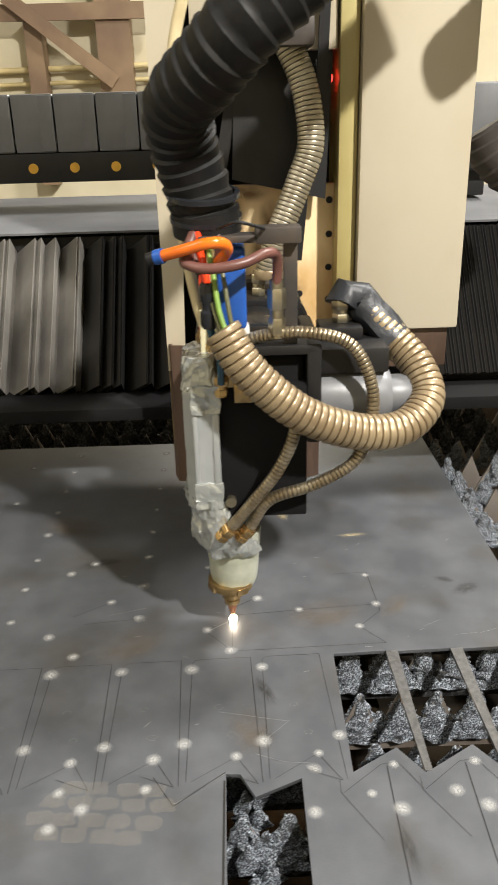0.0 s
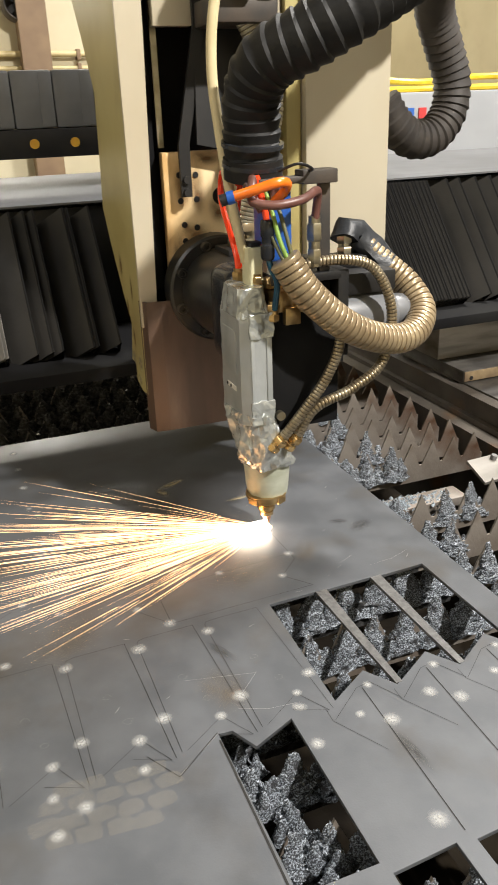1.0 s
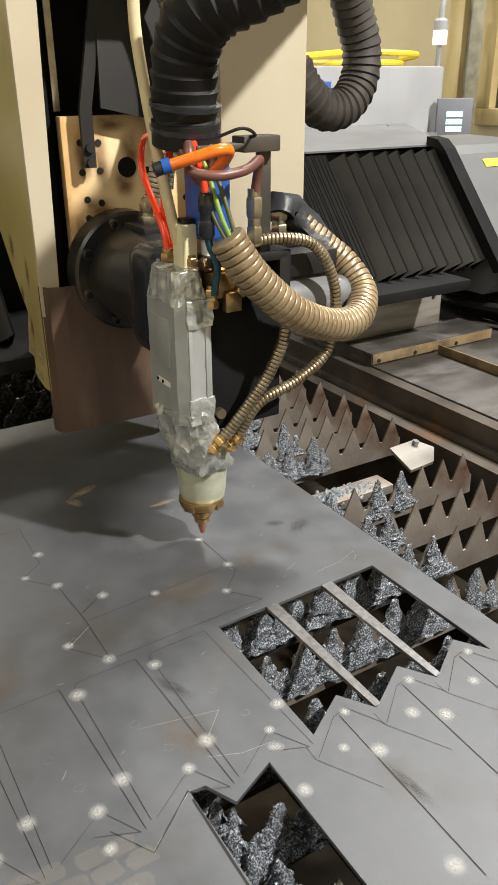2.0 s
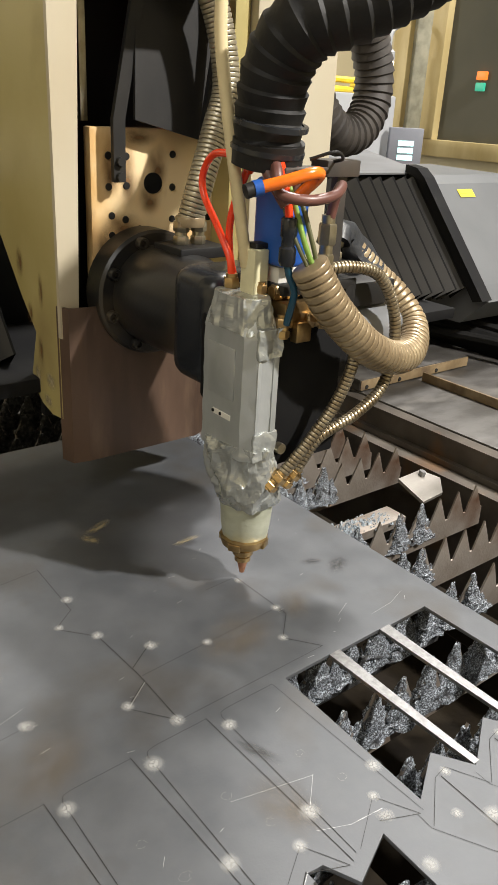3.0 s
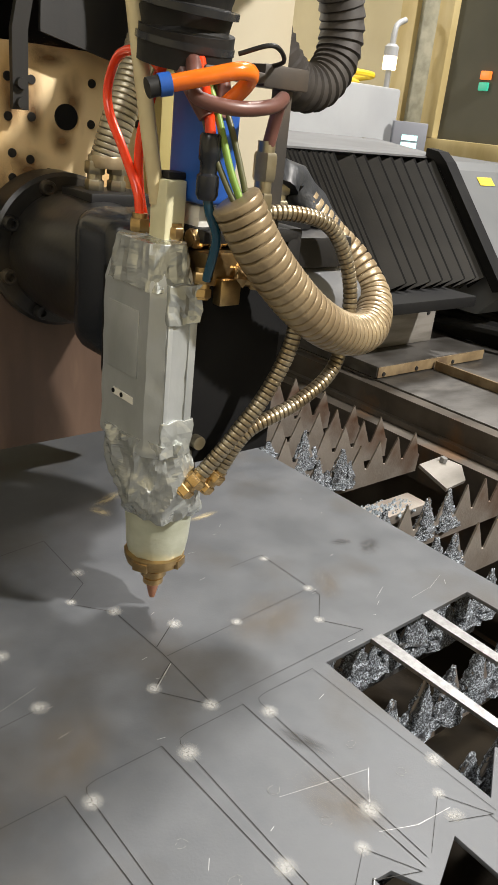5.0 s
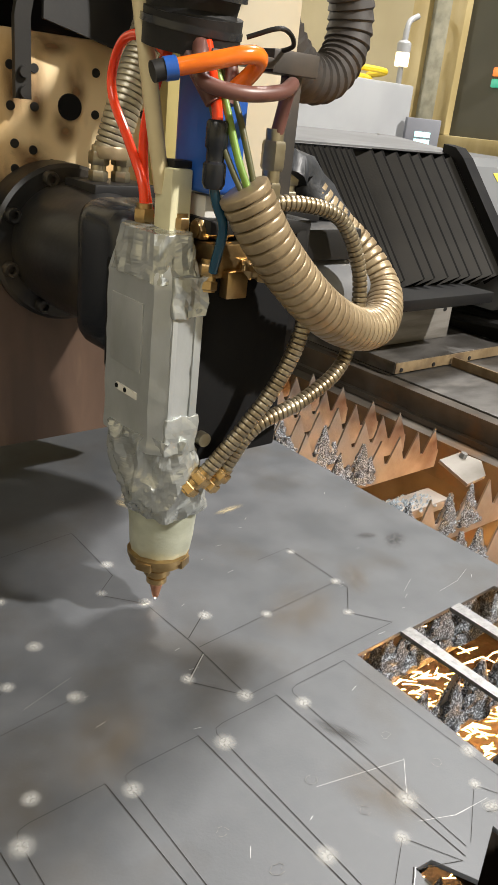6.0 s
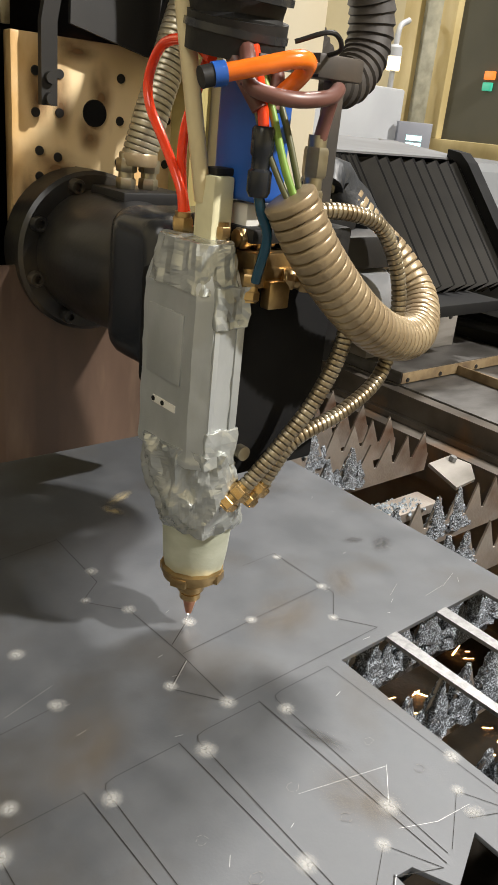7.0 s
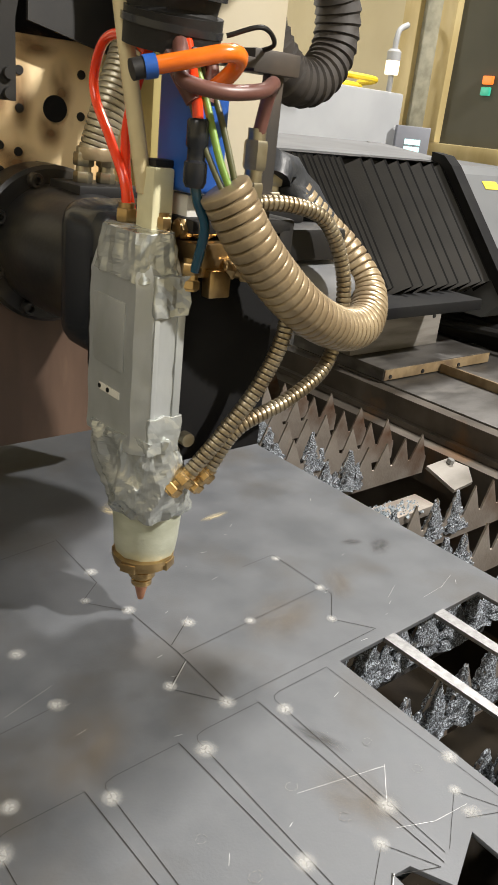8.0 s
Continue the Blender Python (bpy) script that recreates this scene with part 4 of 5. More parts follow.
def head():
    h = base("laser_torch", label="laser cutting head wrapped in silver tape with copper nozzle", category="laser cutting head")
    part("nozzle", lathe(bmesh.new(), [(0.0014, 0.001), (0.0014, 0.0), (0.0032, 0.0), (0.0044, 0.005), (0.0068, 0.0155), (0.0078, 0.0185), (0.0078, 0.022)], 28), M["copper"], h, "tapered copper nozzle")
    part("nozzle_nut", lathe(bmesh.new(), [(0.0088, 0.0185), (0.0105, 0.0192), (0.0105, 0.025), (0.0094, 0.0258), (0.0094, 0.028), (0.0135, 0.0292), (0.0140, 0.036), (0.0125, 0.0368), (0.0125, 0.039), (0.0165, 0.040), (0.0165, 0.0445), (0.02, 0.046)], 28), M["brass"], h, "knurled brass nozzle nut")
    ring = bmesh.new()
    lathe(ring, [(0.0205, 0.0445), (0.025, 0.045), (0.0285, 0.0465), (0.0285, 0.052), (0.0305, 0.0525), (0.0305, 0.0575)], 36)
    for k in range(4):
        a = math.pi / 2 * k + 0.5
        t = Matrix.Rotation(a, 3, "Z")
        b0 = bmesh.new()
        box(b0, (-0.003, -0.008, 0), (0.003, 0.008, 0.0092), 0.0008)
        for v in b0.verts:
            v.co = t @ (v.co + Vector((0.0283, 0, 0.0462)))
        me = bpy.data.meshes.new("t")
        b0.to_mesh(me)
        b0.free()
        ring.from_mesh(me)
        bpy.data.meshes.remove(me)
    part("lock_ring", ring, M["dirty_brass"], h, "notched brass lock ring")
    cone = bmesh.new()
    rows = [(0.0275, 0.05), (0.0295, 0.054), (0.0315, 0.07), (0.0335, 0.09), (0.0355, 0.11), (0.037, 0.13)]
    lathe(cone, rows, 11, "z", (0.004, 0.003, 0))
    crumple(cone, 0.0013, 55)
    part("sensor_cone", cone, M["pale_tape"], h, "pale taped sensor cone")
    # crumpled neck
    neck = bmesh.new()
    loops = []
    for f in np.linspace(0, 1, 40):
        z = 0.108 + 0.092 * f
        hx = 0.035 + 0.006 * math.sin(math.pi * f) - 0.0125 * f
        hy = 0.036 + 0.006 * math.sin(math.pi * f) + 0.0105 * f
        cx, cy = 0.001 - 0.0275 * f, 0.001 - 0.0085 * f
        loops.append([(cx + hx * math.copysign(abs(math.cos(a)) ** 0.7, math.cos(a)), cy + hy * math.copysign(abs(math.sin(a)) ** 0.7, math.sin(a)), z) for a in np.linspace(0, 2 * math.pi, 96, endpoint=False)])
    loft(neck, loops)
    fold(neck, 0.0090, 24, (-0.012, -0.003))
    fold(neck, 0.0042, 55, (-0.012, -0.003))
    fold(neck, 0.0016, 110, (-0.012, -0.003))
    part("crumpled_neck", neck, M["foil"], h, "crumpled shiny silver tape wrap", False)

    # taped body: chamfered box narrowing at the top
    def ring_at(z, x0, x1, y0, y1, ch):
        return [(x0, y0 + ch, z), (x0 + ch * 0.85, y0, z), (x1 - 0.002, y0, z), (x1, y0 + 0.002, z), (x1, y1, z), (x0 + 0.004, y1, z), (x0, y1 - 0.004, z)]

    body = bmesh.new()
    zs = [(0.187, 0.0, 0.0), (0.192, 0.0005, 0.0), (0.198, 0.0, 0.0), (0.215, 0.0, 0.0), (0.24, 0.0, 0.0), (0.27, 0.0, 0.0), (0.30, 0.0, 0.0), (0.326, 0.0, 0.0), (0.332, 0.0, 0.001)]
    loops = [ring_at(z, -0.047 - e, -0.006, -0.052 - e, 0.037 + e, 0.012) for z, e, _ in zs]
    loops.append(ring_at(0.348, -0.0455, -0.008, -0.044, 0.033, 0.01))
    loops.append(ring_at(0.364, -0.043, -0.01, -0.036, 0.024, 0.008))
    loft(body, loops)
    bmesh.ops.subdivide_edges(body, edges=body.edges[:], cuts=2, use_grid_fill=True)
    crumple(body, 0.0011, 48)
    part("taped_body", body, M["tape"], h, "smooth silver duct-tape wrapped housing")
    collar = bmesh.new()
    loops = []
    for f in np.linspace(0, 1, 14):
        hx, hy = 0.0225 - 0.004 * f, 0.043 - 0.008 * f
        loops.append([(-0.0265 + hx * math.copysign(abs(math.cos(a)) ** 0.5, math.cos(a)), -0.0065 + hy * math.copysign(abs(math.sin(a)) ** 0.5, math.sin(a)), 0.334 + 0.038 * f) for a in np.linspace(0, 2 * math.pi, 72, endpoint=False)])
    loft(collar, loops)
    fold(collar, 0.0034, 45, (-0.0265, -0.0065))
    fold(collar, 0.0018, 95, (-0.0265, -0.0065))
    part("tape_collar", collar, M["foil"], h, "ragged silver tape ends round the top", False)
    for z in (0.205, 0.326):
        cap = bmesh.new()
        box(cap, (-0.038, -0.0545, z - 0.018), (-0.004, -0.0505, z + 0.016), 0.0012)
        bmesh.ops.subdivide_edges(cap, edges=cap.edges[:], cuts=5, use_grid_fill=True)
        fold(cap, 0.0025, 60, (-0.02, 0.0))
        crumple(cap, 0.0014, 90)
        part("tape_patch", cap, M["foil"], h, "", False)
    ridge = boxes(((-0.036, -0.0535, 0.219), (-0.031, -0.0515, 0.312), 0.0008), ((-0.014, -0.0535, 0.219), (-0.0065, -0.0515, 0.315), 0.0008))
    part("tape_edge", ridge, M["tape"], h)
    part("face_panel", boxes(((-0.0484, -0.026, 0.255), (-0.0468, 0.024, 0.315), 0.0008)), M["tape"], h)
    part("slot", boxes(((-0.0484, -0.022, 0.230), (-0.0468, 0.012, 0.2365), 0.0005)), M["white_plastic"], h, "pale slot between tape edges", False)
    for y in (-0.004, 0.01):
        part("slot_hole", lathe(bmesh.new(), [(0.0022, -0.0492), (0.0022, -0.047)], 12, "x", (0, y, 0.2335)), M["matt_black"], h)
    # black side body
    part("black_housing", boxes(((-0.006, -0.0475, 0.172), (0.095, 0.05, 0.338), 0.003)), M["matt_black"], h, "matt black optics housing")
    part("rear_block", boxes(((-0.04, 0.036, 0.235), (0.07, 0.052, 0.34), 0.006)), M["matt_black"], h)
    part("hex_bolt", lathe(bmesh.new(), [(0.0065, -0.056), (0.0065, -0.046)], 12, "y", (0.004, 0, 0.196)), M["nickel"], h)
    # top fittings
    part("clear_block", boxes(((-0.024, -0.022, 0.355), (-0.004, 0.002, 0.42), 0.002)), M["clear_plastic"], h, "yellowed clear plastic block")
    part("clear_block_cap", boxes(((-0.02, -0.018, 0.42), (0.0, 0.0, 0.426), 0.002)), M["black"], h)
    part("valve_block", boxes(((0.004, -0.03, 0.375), (0.032, 0.0, 0.4015), 0.003)), M["white_plastic"], h, "white plastic valve block")
    part("valve_body", boxes(((-0.003, -0.045, 0.403), (0.029, 0.010, 0.492), 0.006, 4)), M["blue"], h, "blue plastic valve body")
    part("manifold", boxes(((0.0, -0.05, 0.338), (0.05, 0.0, 0.366), 0.002), ((0.012, -0.058, 0.322), (0.034, -0.046, 0.345), 0.002)), M["dirty_brass"], h, "scorched brass manifold")
    for p, d, r, l in (((-0.022, 0.02, 0.358), (0, 0, 1), 0.0085, 0.03), ((-0.013, 0.024, 0.35), (0, 0, 1), 0.008, 0.026), ((-0.005, -0.03, 0.375), (1, -0.1, 0), 0.009, 0.035),
                       ((-0.003, -0.05, 0.328), (0.1, 0.1, 1), 0.0085, 0.026), ((0.03, -0.05, 0.346), (1, -0.5, -0.1), 0.009, 0.03), ((-0.012, -0.02, 0.362), (0, 0, 1), 0.007, 0.024)):
        part("brass_fitting", fitting(bmesh.new(), p, d, r, l), M["dirty_brass"], h)
    part("tall_fitting", fitting(bmesh.new(), (0.062, -0.04, 0.392), (0, 0, 1), 0.0096, 0.064), M["nickel"], h, "tall brass hose fitting")
    part("mount_plate", boxes(((0.0, -0.045, 0.372), (0.11, 0.045, 0.384), 0.003)), M["black"], h)
    # hose bracket
    part("bracket_bar", boxes(((-0.02, -0.058, 0.498), (0.04, -0.03, 0.506), 0.002), ((0.04, -0.055, 0.496), (0.088, -0.028, 0.513), 0.002)), M["bracket"], h, "grey clamp bar")
    part("bracket_post", boxes(((0.07, -0.04, 0.384), (0.085, -0.03, 0.497), 0.001)), M["bracket"], h, "flat steel bracket post")
    # air tubes
    o = part("orange_tube", tube(bmesh.new(), [(-0.058, -0.066, 0.489), (-0.035, -0.078, 0.496), (-0.01, -0.085, 0.503), (0.006, -0.08, 0.502), (0.01, -0.066, 0.492), (0.0, -0.055, 0.478)], 0.0062), M["orange"], h, "bright orange air tube")
    part("push_connector", tube(bmesh.new(), [(-0.072, -0.062, 0.485), (-0.064, -0.064, 0.4875)], 0.0072, 16), M["black"], h)
    part("connector_collar", tube(bmesh.new(), [(-0.064, -0.064, 0.4875), (-0.056, -0.067, 0.4895)], 0.0080, 16), M["blue"], h, "blue release collar")
    part("brown_tube", tube(bmesh.new(), [(-0.03, -0.06, 0.49), (-0.034, -0.072, 0.482), (-0.01, -0.086, 0.478), (0.025, -0.084, 0.482), (0.05, -0.068, 0.489), (0.062, -0.05, 0.482), (0.062, -0.042, 0.452)], 0.0055), M["brown_tube"], h, "dull brown air tube")
    part("red_tube", tube(bmesh.new(), [(-0.022, 0.02, 0.385), (-0.023, 0.024, 0.405), (-0.022, 0.05, 0.435), (-0.02, 0.08, 0.465), (-0.02, 0.083, 0.488), (-0.026, 0.055, 0.51), (-0.032, 0.01, 0.512), (-0.033, -0.02, 0.5)], 0.0042), M["red"], h, "glossy red air tube")
    part("red_tube", tube(bmesh.new(), [(-0.013, 0.024, 0.374), (-0.014, 0.036, 0.41), (-0.018, 0.03, 0.45), (-0.022, 0.0, 0.50), (-0.022, -0.02, 0.53)], 0.0042), M["red"], h, "glossy red air tube")
    part("red_tube", tube(bmesh.new(), [(-0.02, -0.05, 0.51), (-0.018, -0.056, 0.49), (-0.014, -0.059, 0.47), (-0.012, -0.06, 0.455)], 0.0042), M["red"], h)
    part("inline_connector", lathe(bmesh.new(), [(0.007, 0.410), (0.009, 0.414), (0.009, 0.428), (0.007, 0.43), (0.007, 0.438), (0.0085, 0.44), (0.0085, 0.457), (0.007, 0.459)], 16, "z", (-0.012, -0.06, 0)), M["gloss_black"], h, "black push-in connector")
    part("teal_tube", tube(bmesh.new(), [(-0.012, -0.06, 0.415), (-0.009, -0.062, 0.40), (-0.002, -0.064, 0.38), (-0.002, -0.055, 0.345)], 0.0042), M["teal"], h, "dark teal air tube")
    part("green_wire", tube(bmesh.new(), [(-0.012, -0.045, 0.505), (-0.006, -0.06, 0.47), (0.0, -0.075, 0.43), (0.012, -0.088, 0.395)], 0.003), M["green"], h, "yellow-green wire")
    part("dark_wire", tube(bmesh.new(), [(-0.004, -0.045, 0.50), (0.004, -0.06, 0.47), (0.01, -0.075, 0.43), (0.016, -0.084, 0.395)], 0.0026), M["olive"], h)
    part("dark_wire", tube(bmesh.new(), [(-0.016, -0.04, 0.50), (-0.012, -0.055, 0.46), (-0.004, -0.072, 0.425), (0.008, -0.086, 0.395)], 0.0024), M["olive"], h)
    part("ivory_tube", tube(bmesh.new(), [(-0.02, -0.003, 0.40), (-0.027, -0.004, 0.43), (-0.037, 0.0, 0.49), (-0.043, 0.012, 0.56), (-0.045, 0.024, 0.63), (-0.036, 0.03, 0.70), (-0.012, 0.03, 0.77), (0.02, 0.03, 0.84)], 0.0066), M["ivory_tube"], h, "long ivory plastic tube")
    return h


def hoses():
    big = base("metal_conduit", label="corrugated brown metal conduit looping beside the cutting head", category="conduit")
    part("conduit", tube(bmesh.new(), [(0.001, -0.08, 0.413), (0.03, -0.09, 0.368), (0.085, -0.092, 0.32), (0.152, -0.078, 0.291), (0.205, -0.06, 0.288), (0.237, -0.03, 0.31), (0.23, 0.0, 0.342), (0.206, 0.02, 0.368), (0.178, 0.034, 0.398)], 0.0208, 22, 0.0088, 0.0034, True, "groove"), M["conduit"], big, "corrugated bronze-coloured conduit")
    wrap = tube(bmesh.new(), [(0.205, 0.02, 0.368), (0.18, 0.033, 0.396), (0.16, 0.04, 0.418), (0.147, 0.036, 0.42), (0.143, 0.032, 0.408)], 0.0218, 16)
    crumple(wrap, 0.004, 60)
    part("tape_wrap", wrap, M["black_tape"], big, "wrinkled black tape wrap")
    a = base("hose_line", label="thin braided metal hose from nozzle to manifold", category="hose", group="gas hoses")
    part("hose", tube(bmesh.new(), [(0.004, -0.062, 0.168), (0.03, -0.072, 0.205), (0.06, -0.08, 0.25), (0.078, -0.084, 0.30), (0.07, -0.078, 0.34), (0.045, -0.064, 0.348)], 0.0072, 14, 0.0050, 0.0016, True, "groove"), M["conduit_dark"], a)
    part("end_fitting", fitting(bmesh.new(), (-0.011, -0.052, 0.147), (0.5, -0.25, 0.6), 0.0095, 0.028), M["brass"], a, "copper-coloured end fitting")
    b = base("hose_line", label="thin braided metal hose looping out from the nozzle", category="hose", group="gas hoses")
    part("hose", tube(bmesh.new(), [(0.026, -0.06, 0.166), (0.05, -0.068, 0.205), (0.105, -0.072, 0.226), (0.152, -0.07, 0.258), (0.168, -0.062, 0.325), (0.145, -0.052, 0.382), (0.095, -0.046, 0.398), (0.04, -0.035, 0.392), (0.02, -0.034, 0.38)], 0.0072, 14, 0.0050, 0.0016, True, "groove"), M["conduit_dark"], b)
    part("end_fitting", fitting(bmesh.new(), (0.013, -0.052, 0.145), (0.5, -0.25, 0.7), 0.0095, 0.028), M["brass"], b, "copper-coloured end fitting")
    c = base("cable_conduit", label="metal cable conduit rising from the drive housing", category="conduit")
    part("conduit", tube(bmesh.new(), [(0.066, 0.234, 0.412), (0.08, 0.232, 0.46), (0.11, 0.242, 0.53), (0.128, 0.247, 0.585), (0.118, 0.255, 0.66), (0.085, 0.262, 0.73)], 0.0185, 20, 0.0062, 0.0024, True, "groove"), M["steel_conduit"], c)
    part("end_ring", lathe(bmesh.new(), [(0.0195, 0.405), (0.0205, 0.407), (0.0205, 0.416), (0.0195, 0.418)], 20, "z", (0.066, 0.234, 0)), M["conduit"], c)
    d = base("cable_hose", label="thick black ribbed cable hose arching over the head", category="hose")
    arch = part("hose", tube(bmesh.new(), [(-0.011, -0.016, 0.512), (-0.011, -0.018, 0.56), (-0.012, -0.030, 0.602), (-0.002, -0.056, 0.634), (0.036, -0.09, 0.656), (0.09, -0.113, 0.687), (0.18, -0.09, 0.73), (0.29, 0.02, 0.78), (0.38, 0.14, 0.80)], 0.0365, 24, 0.017, 0.003, True, "saw"), M["rubber"], d, "black ribbed hose")
    part("return_loop", tube(bmesh.new(), [(0.38, 0.14, 0.80), (0.44, 0.27, 0.79), (0.49, 0.36, 0.74), (0.53, 0.385, 0.68), (0.557, 0.39, 0.62), (0.552, 0.388, 0.565), (0.515, 0.38, 0.527), (0.465, 0.375, 0.522), (0.425, 0.375, 0.55), (0.40, 0.38, 0.59)], 0.036, 22, 0.016, 0.0032, True, "saw"), M["chain_hose"], d, "brownish black ribbed return loop")
    part("collar", tube(bmesh.new(), [(-0.0105, -0.0155, 0.506), (-0.012, -0.02, 0.53)], 0.0372, 26), M["rubber"], d)
    for z, x, y in ((0.521, -0.0115, -0.0175), (0.545, -0.013, -0.0225)):
        r = 0.0375
        part("cable_tie", lathe(bmesh.new(), [(r - 0.004, -0.003), (r + 0.0012, -0.0025), (r + 0.0012, 0.0025), (r - 0.004, 0.003)], 26, "z", (x, y, z), Matrix.Rotation(radians(10), 3, "X"), False), M["gloss_black"], d)
    part("cable_tie", tube(bmesh.new(), [(-0.0, -0.07, 0.515), (0.02, -0.085, 0.523), (0.045, -0.07, 0.515), (0.05, -0.04, 0.51)], 0.0018, 8), M["black"], d)
    for p in ([(-0.02, -0.04, 0.515), (-0.028, -0.055, 0.50), (-0.03, -0.06, 0.485)], [(-0.005, -0.04, 0.515), (0.003, -0.05, 0.495), (-0.002, -0.055, 0.47)], [(-0.03, -0.03, 0.515), (-0.028, -0.045, 0.495), (-0.018, -0.06, 0.47)]):
        part("wire", tube(bmesh.new(), p, 0.006, 10), M["brown_tube"], d)
    return [big, a, b, c, d], arch


# ---- gantry bridge with bellows ----
PLEATS = 60
BEL = [(0.672, 0.425), (0.47, 0.19)]  # y, z along the front of a pleat


def pleat_mesh(name, material, w, edge_shade):
    """One V-shaped fold, w wide, running from the back over the slope to the foot."""
    bm = bmesh.new()
    n = Vector((0, -0.235, 0.202)).normalized()
    rows = []
    for u, push in ((0.0, -0.044), (0.5, -0.017), (0.92, 0.006), (0.97, 0.0085), (0.985, 0.0085), (1.0, -0.044)):
        row = []
        for y, z in BEL:
            row.append(Vector((u * w, y, z)) + n * push)
        rows.append(row)
    th = n * -0.0025
    top = [[bm.verts.new(p) for p in row] for row in rows]
    low = [[bm.verts.new(p + th) for p in row] for row in rows]
    for g, flip in ((top, False), (low, True)):
        for a, b in zip(g, g[1:]):
            for k in range(len(BEL) - 1):
                q = (a[k], b[k], b[k + 1], a[k + 1])
                bm.faces.new(q[::-1] if flip else q)
    for a, b, c, d in zip(top, top[1:], low, low[1:]):
        bm.faces.new((a[0], c[0], d[0], b[0]))
        bm.faces.new((a[-1], b[-1], d[-1], c[-1]))
    # the shaded gap behind each fold is painted as a black outer edge
    for f in bm.faces:
        f.material_index = 1 if f.calc_center_median().x > 0.94 * w else 0
    me = to_mesh(name, bm, material)
    me.materials.append(edge_shade)
    return me


def bridge():
    g = base("gantry_bridge", label="dark gantry bridge beam with grey covers spanning the bed", category="gantry")
    part("beam", boxes(((-1.6, 0.715, 0.14), (1.2, 0.86, 0.425), 0.01)), M["black"], g)
    part("lower_rail", boxes(((-1.6, 0.40, 0.148), (0.99, 0.714, 0.172), 0.004)), M["matt_black"], g, "black lower rail")
    # foot of the bridge: a steel block on a ledge with a scorched front
    part("foot_block", boxes(((0.738, 0.535, 0.0295), (1.04, 0.72, 0.1475), 0.003)), M["foot"], g, "brushed oily steel foot block")
    ledge = part("foot_ledge", boxes(((0.742, 0.437, 0.003), (1.12, 0.72, 0.029), 0.002)), M["step"], g, "dark oily ledge")
    part("ledge_front", boxes(((0.744, 0.4345, 0.004), (1.12, 0.4368, 0.027), 0.0008)), M["scorched"], ledge, "scorched golden front strip")
    for x in (0.762, 0.87, 1.0):
        part("screw", lathe(bmesh.new(), [(0.005, 0.4345), (0.0045, 0.4325)], 10, "y", (x, 0, 0.011)), M["black"], ledge)
    part("screw", lathe(bmesh.new(), [(0.006, 0.535), (0.005, 0.533)], 10, "y", (1.012, 0, 0.10)), M["black"], g)
    cov = bmesh.new()
    loft(cov, [[(-1.6, y, z), (x, y, z), (x, y, z + 0.004), (-1.6, y, z + 0.004)] for x, y, z in ((1.15, 0.69, 0.432), (1.17, 0.72, 0.437), (1.50, 1.22, 0.452))])
    part("cover", cov, M["bridge_cover"], g, "pale grey sheet-metal deck cover", False)
    for x in (0.5, 1.0, 1.38):
        part("screw", lathe(bmesh.new(), [(0.008, 0.4535), (0.007, 0.457), (0.003, 0.458)], 12, "z", (x, 1.16, 0)), M["cover"], g)
    end = bmesh.new()
    prof = [(0.415, 0.165), (0.445, 0.20), (0.652, 0.412), (0.685, 0.43), (0.95, 0.435), (0.95, 0.10), (0.485, 0.10)]
    loft(end, [[(x, y, z) for y, z in prof] for x in (1.13, 1.5)])
    part("end_housing", end, M["end_grey"], g, "pale grey end housing", False)
    rim = bmesh.new()
    prof2 = [(0.408, 0.172), (0.632, 0.430), (0.658, 0.450), (0.695, 0.455), (0.695, 0.436), (0.668, 0.43), (0.65, 0.416), (0.435, 0.165)]
    loft(rim, [[(x, y, z) for y, z in prof2] for x in (1.10, 1.138)])
    part("end_rim", rim, M["matt_black"], g, "black rounded rim", False)
    st = boxes(((1.24, -0.012, 0.001), (1.30, 0.012, 0.0018)), ((1.245, -0.001, 0.0018), (1.295, 0.001, 0.0022)))
    s = part("sticker", st, M["sticker"], g, "yellow warning sticker", False)
    s.matrix_basis = Matrix.Translation((0, 0.630, 0.3895)) @ Matrix.Rotation(math.atan2(0.212, 0.207), 4, "X")
    # cable chain above the beam on its far side
    ch = base("cable_chain", label="grey segmented cable chain lying above the bridge", category="cable chain")
    part("tray", boxes(((-1.7, 0.93, 0.512), (0.5, 1.06, 0.572), 0.003)), M["black"], ch)
    for x in (-1.4, -0.9, 0.42):
        part("stand", boxes(((x, 0.96, 0.456), (x + 0.05, 1.05, 0.511), 0.003)), M["black"], ch)
    for k in range(24):
        x = -1.65 + 0.09 * k
        link = boxes(((0.001, 0.0, 0.0), (0.0885, 0.12, 0.118), 0.005), ((0.0, 0.005, 0.02), (0.09, 0.115, 0.03)), ((0.06, -0.0025, 0.004), (0.0885, 0.0, 0.114), 0.001))
        ob = part("link", link, M["grey_paint"], ch)
        ob.location = (x, 0.935, 0.573)
        part("reflector", lathe(bmesh.new(), [(0.0105, -0.002), (0.0105, 0.001)], 14, "y", (x + 0.035, 0.9285, 0.542)), M["amber"], ch, "round amber disc")
    sides = []
    for side in (-1, 1):
        b = base("bellows", label="black pleated bellows guarding the bridge rail" if side > 0 else "dusty worn pleated bellows with its lit far folds painted paler", category="bellows", group="bridge bellows")
        fresh, dusty = pleat_mesh("pleat", M["bellows"], 0.05, M["matt_black"]), pleat_mesh("pleat", M["pale_bellows"], 0.05, M["pale_bellows"])
        pl = []
        for k in range(PLEATS if side > 0 else 36):
            # left folds out of the carriage's shadow get the paler, lit copy
            p = new("pleat", dusty if side < 0 and k > 5 else fresh)
            p.parent = b
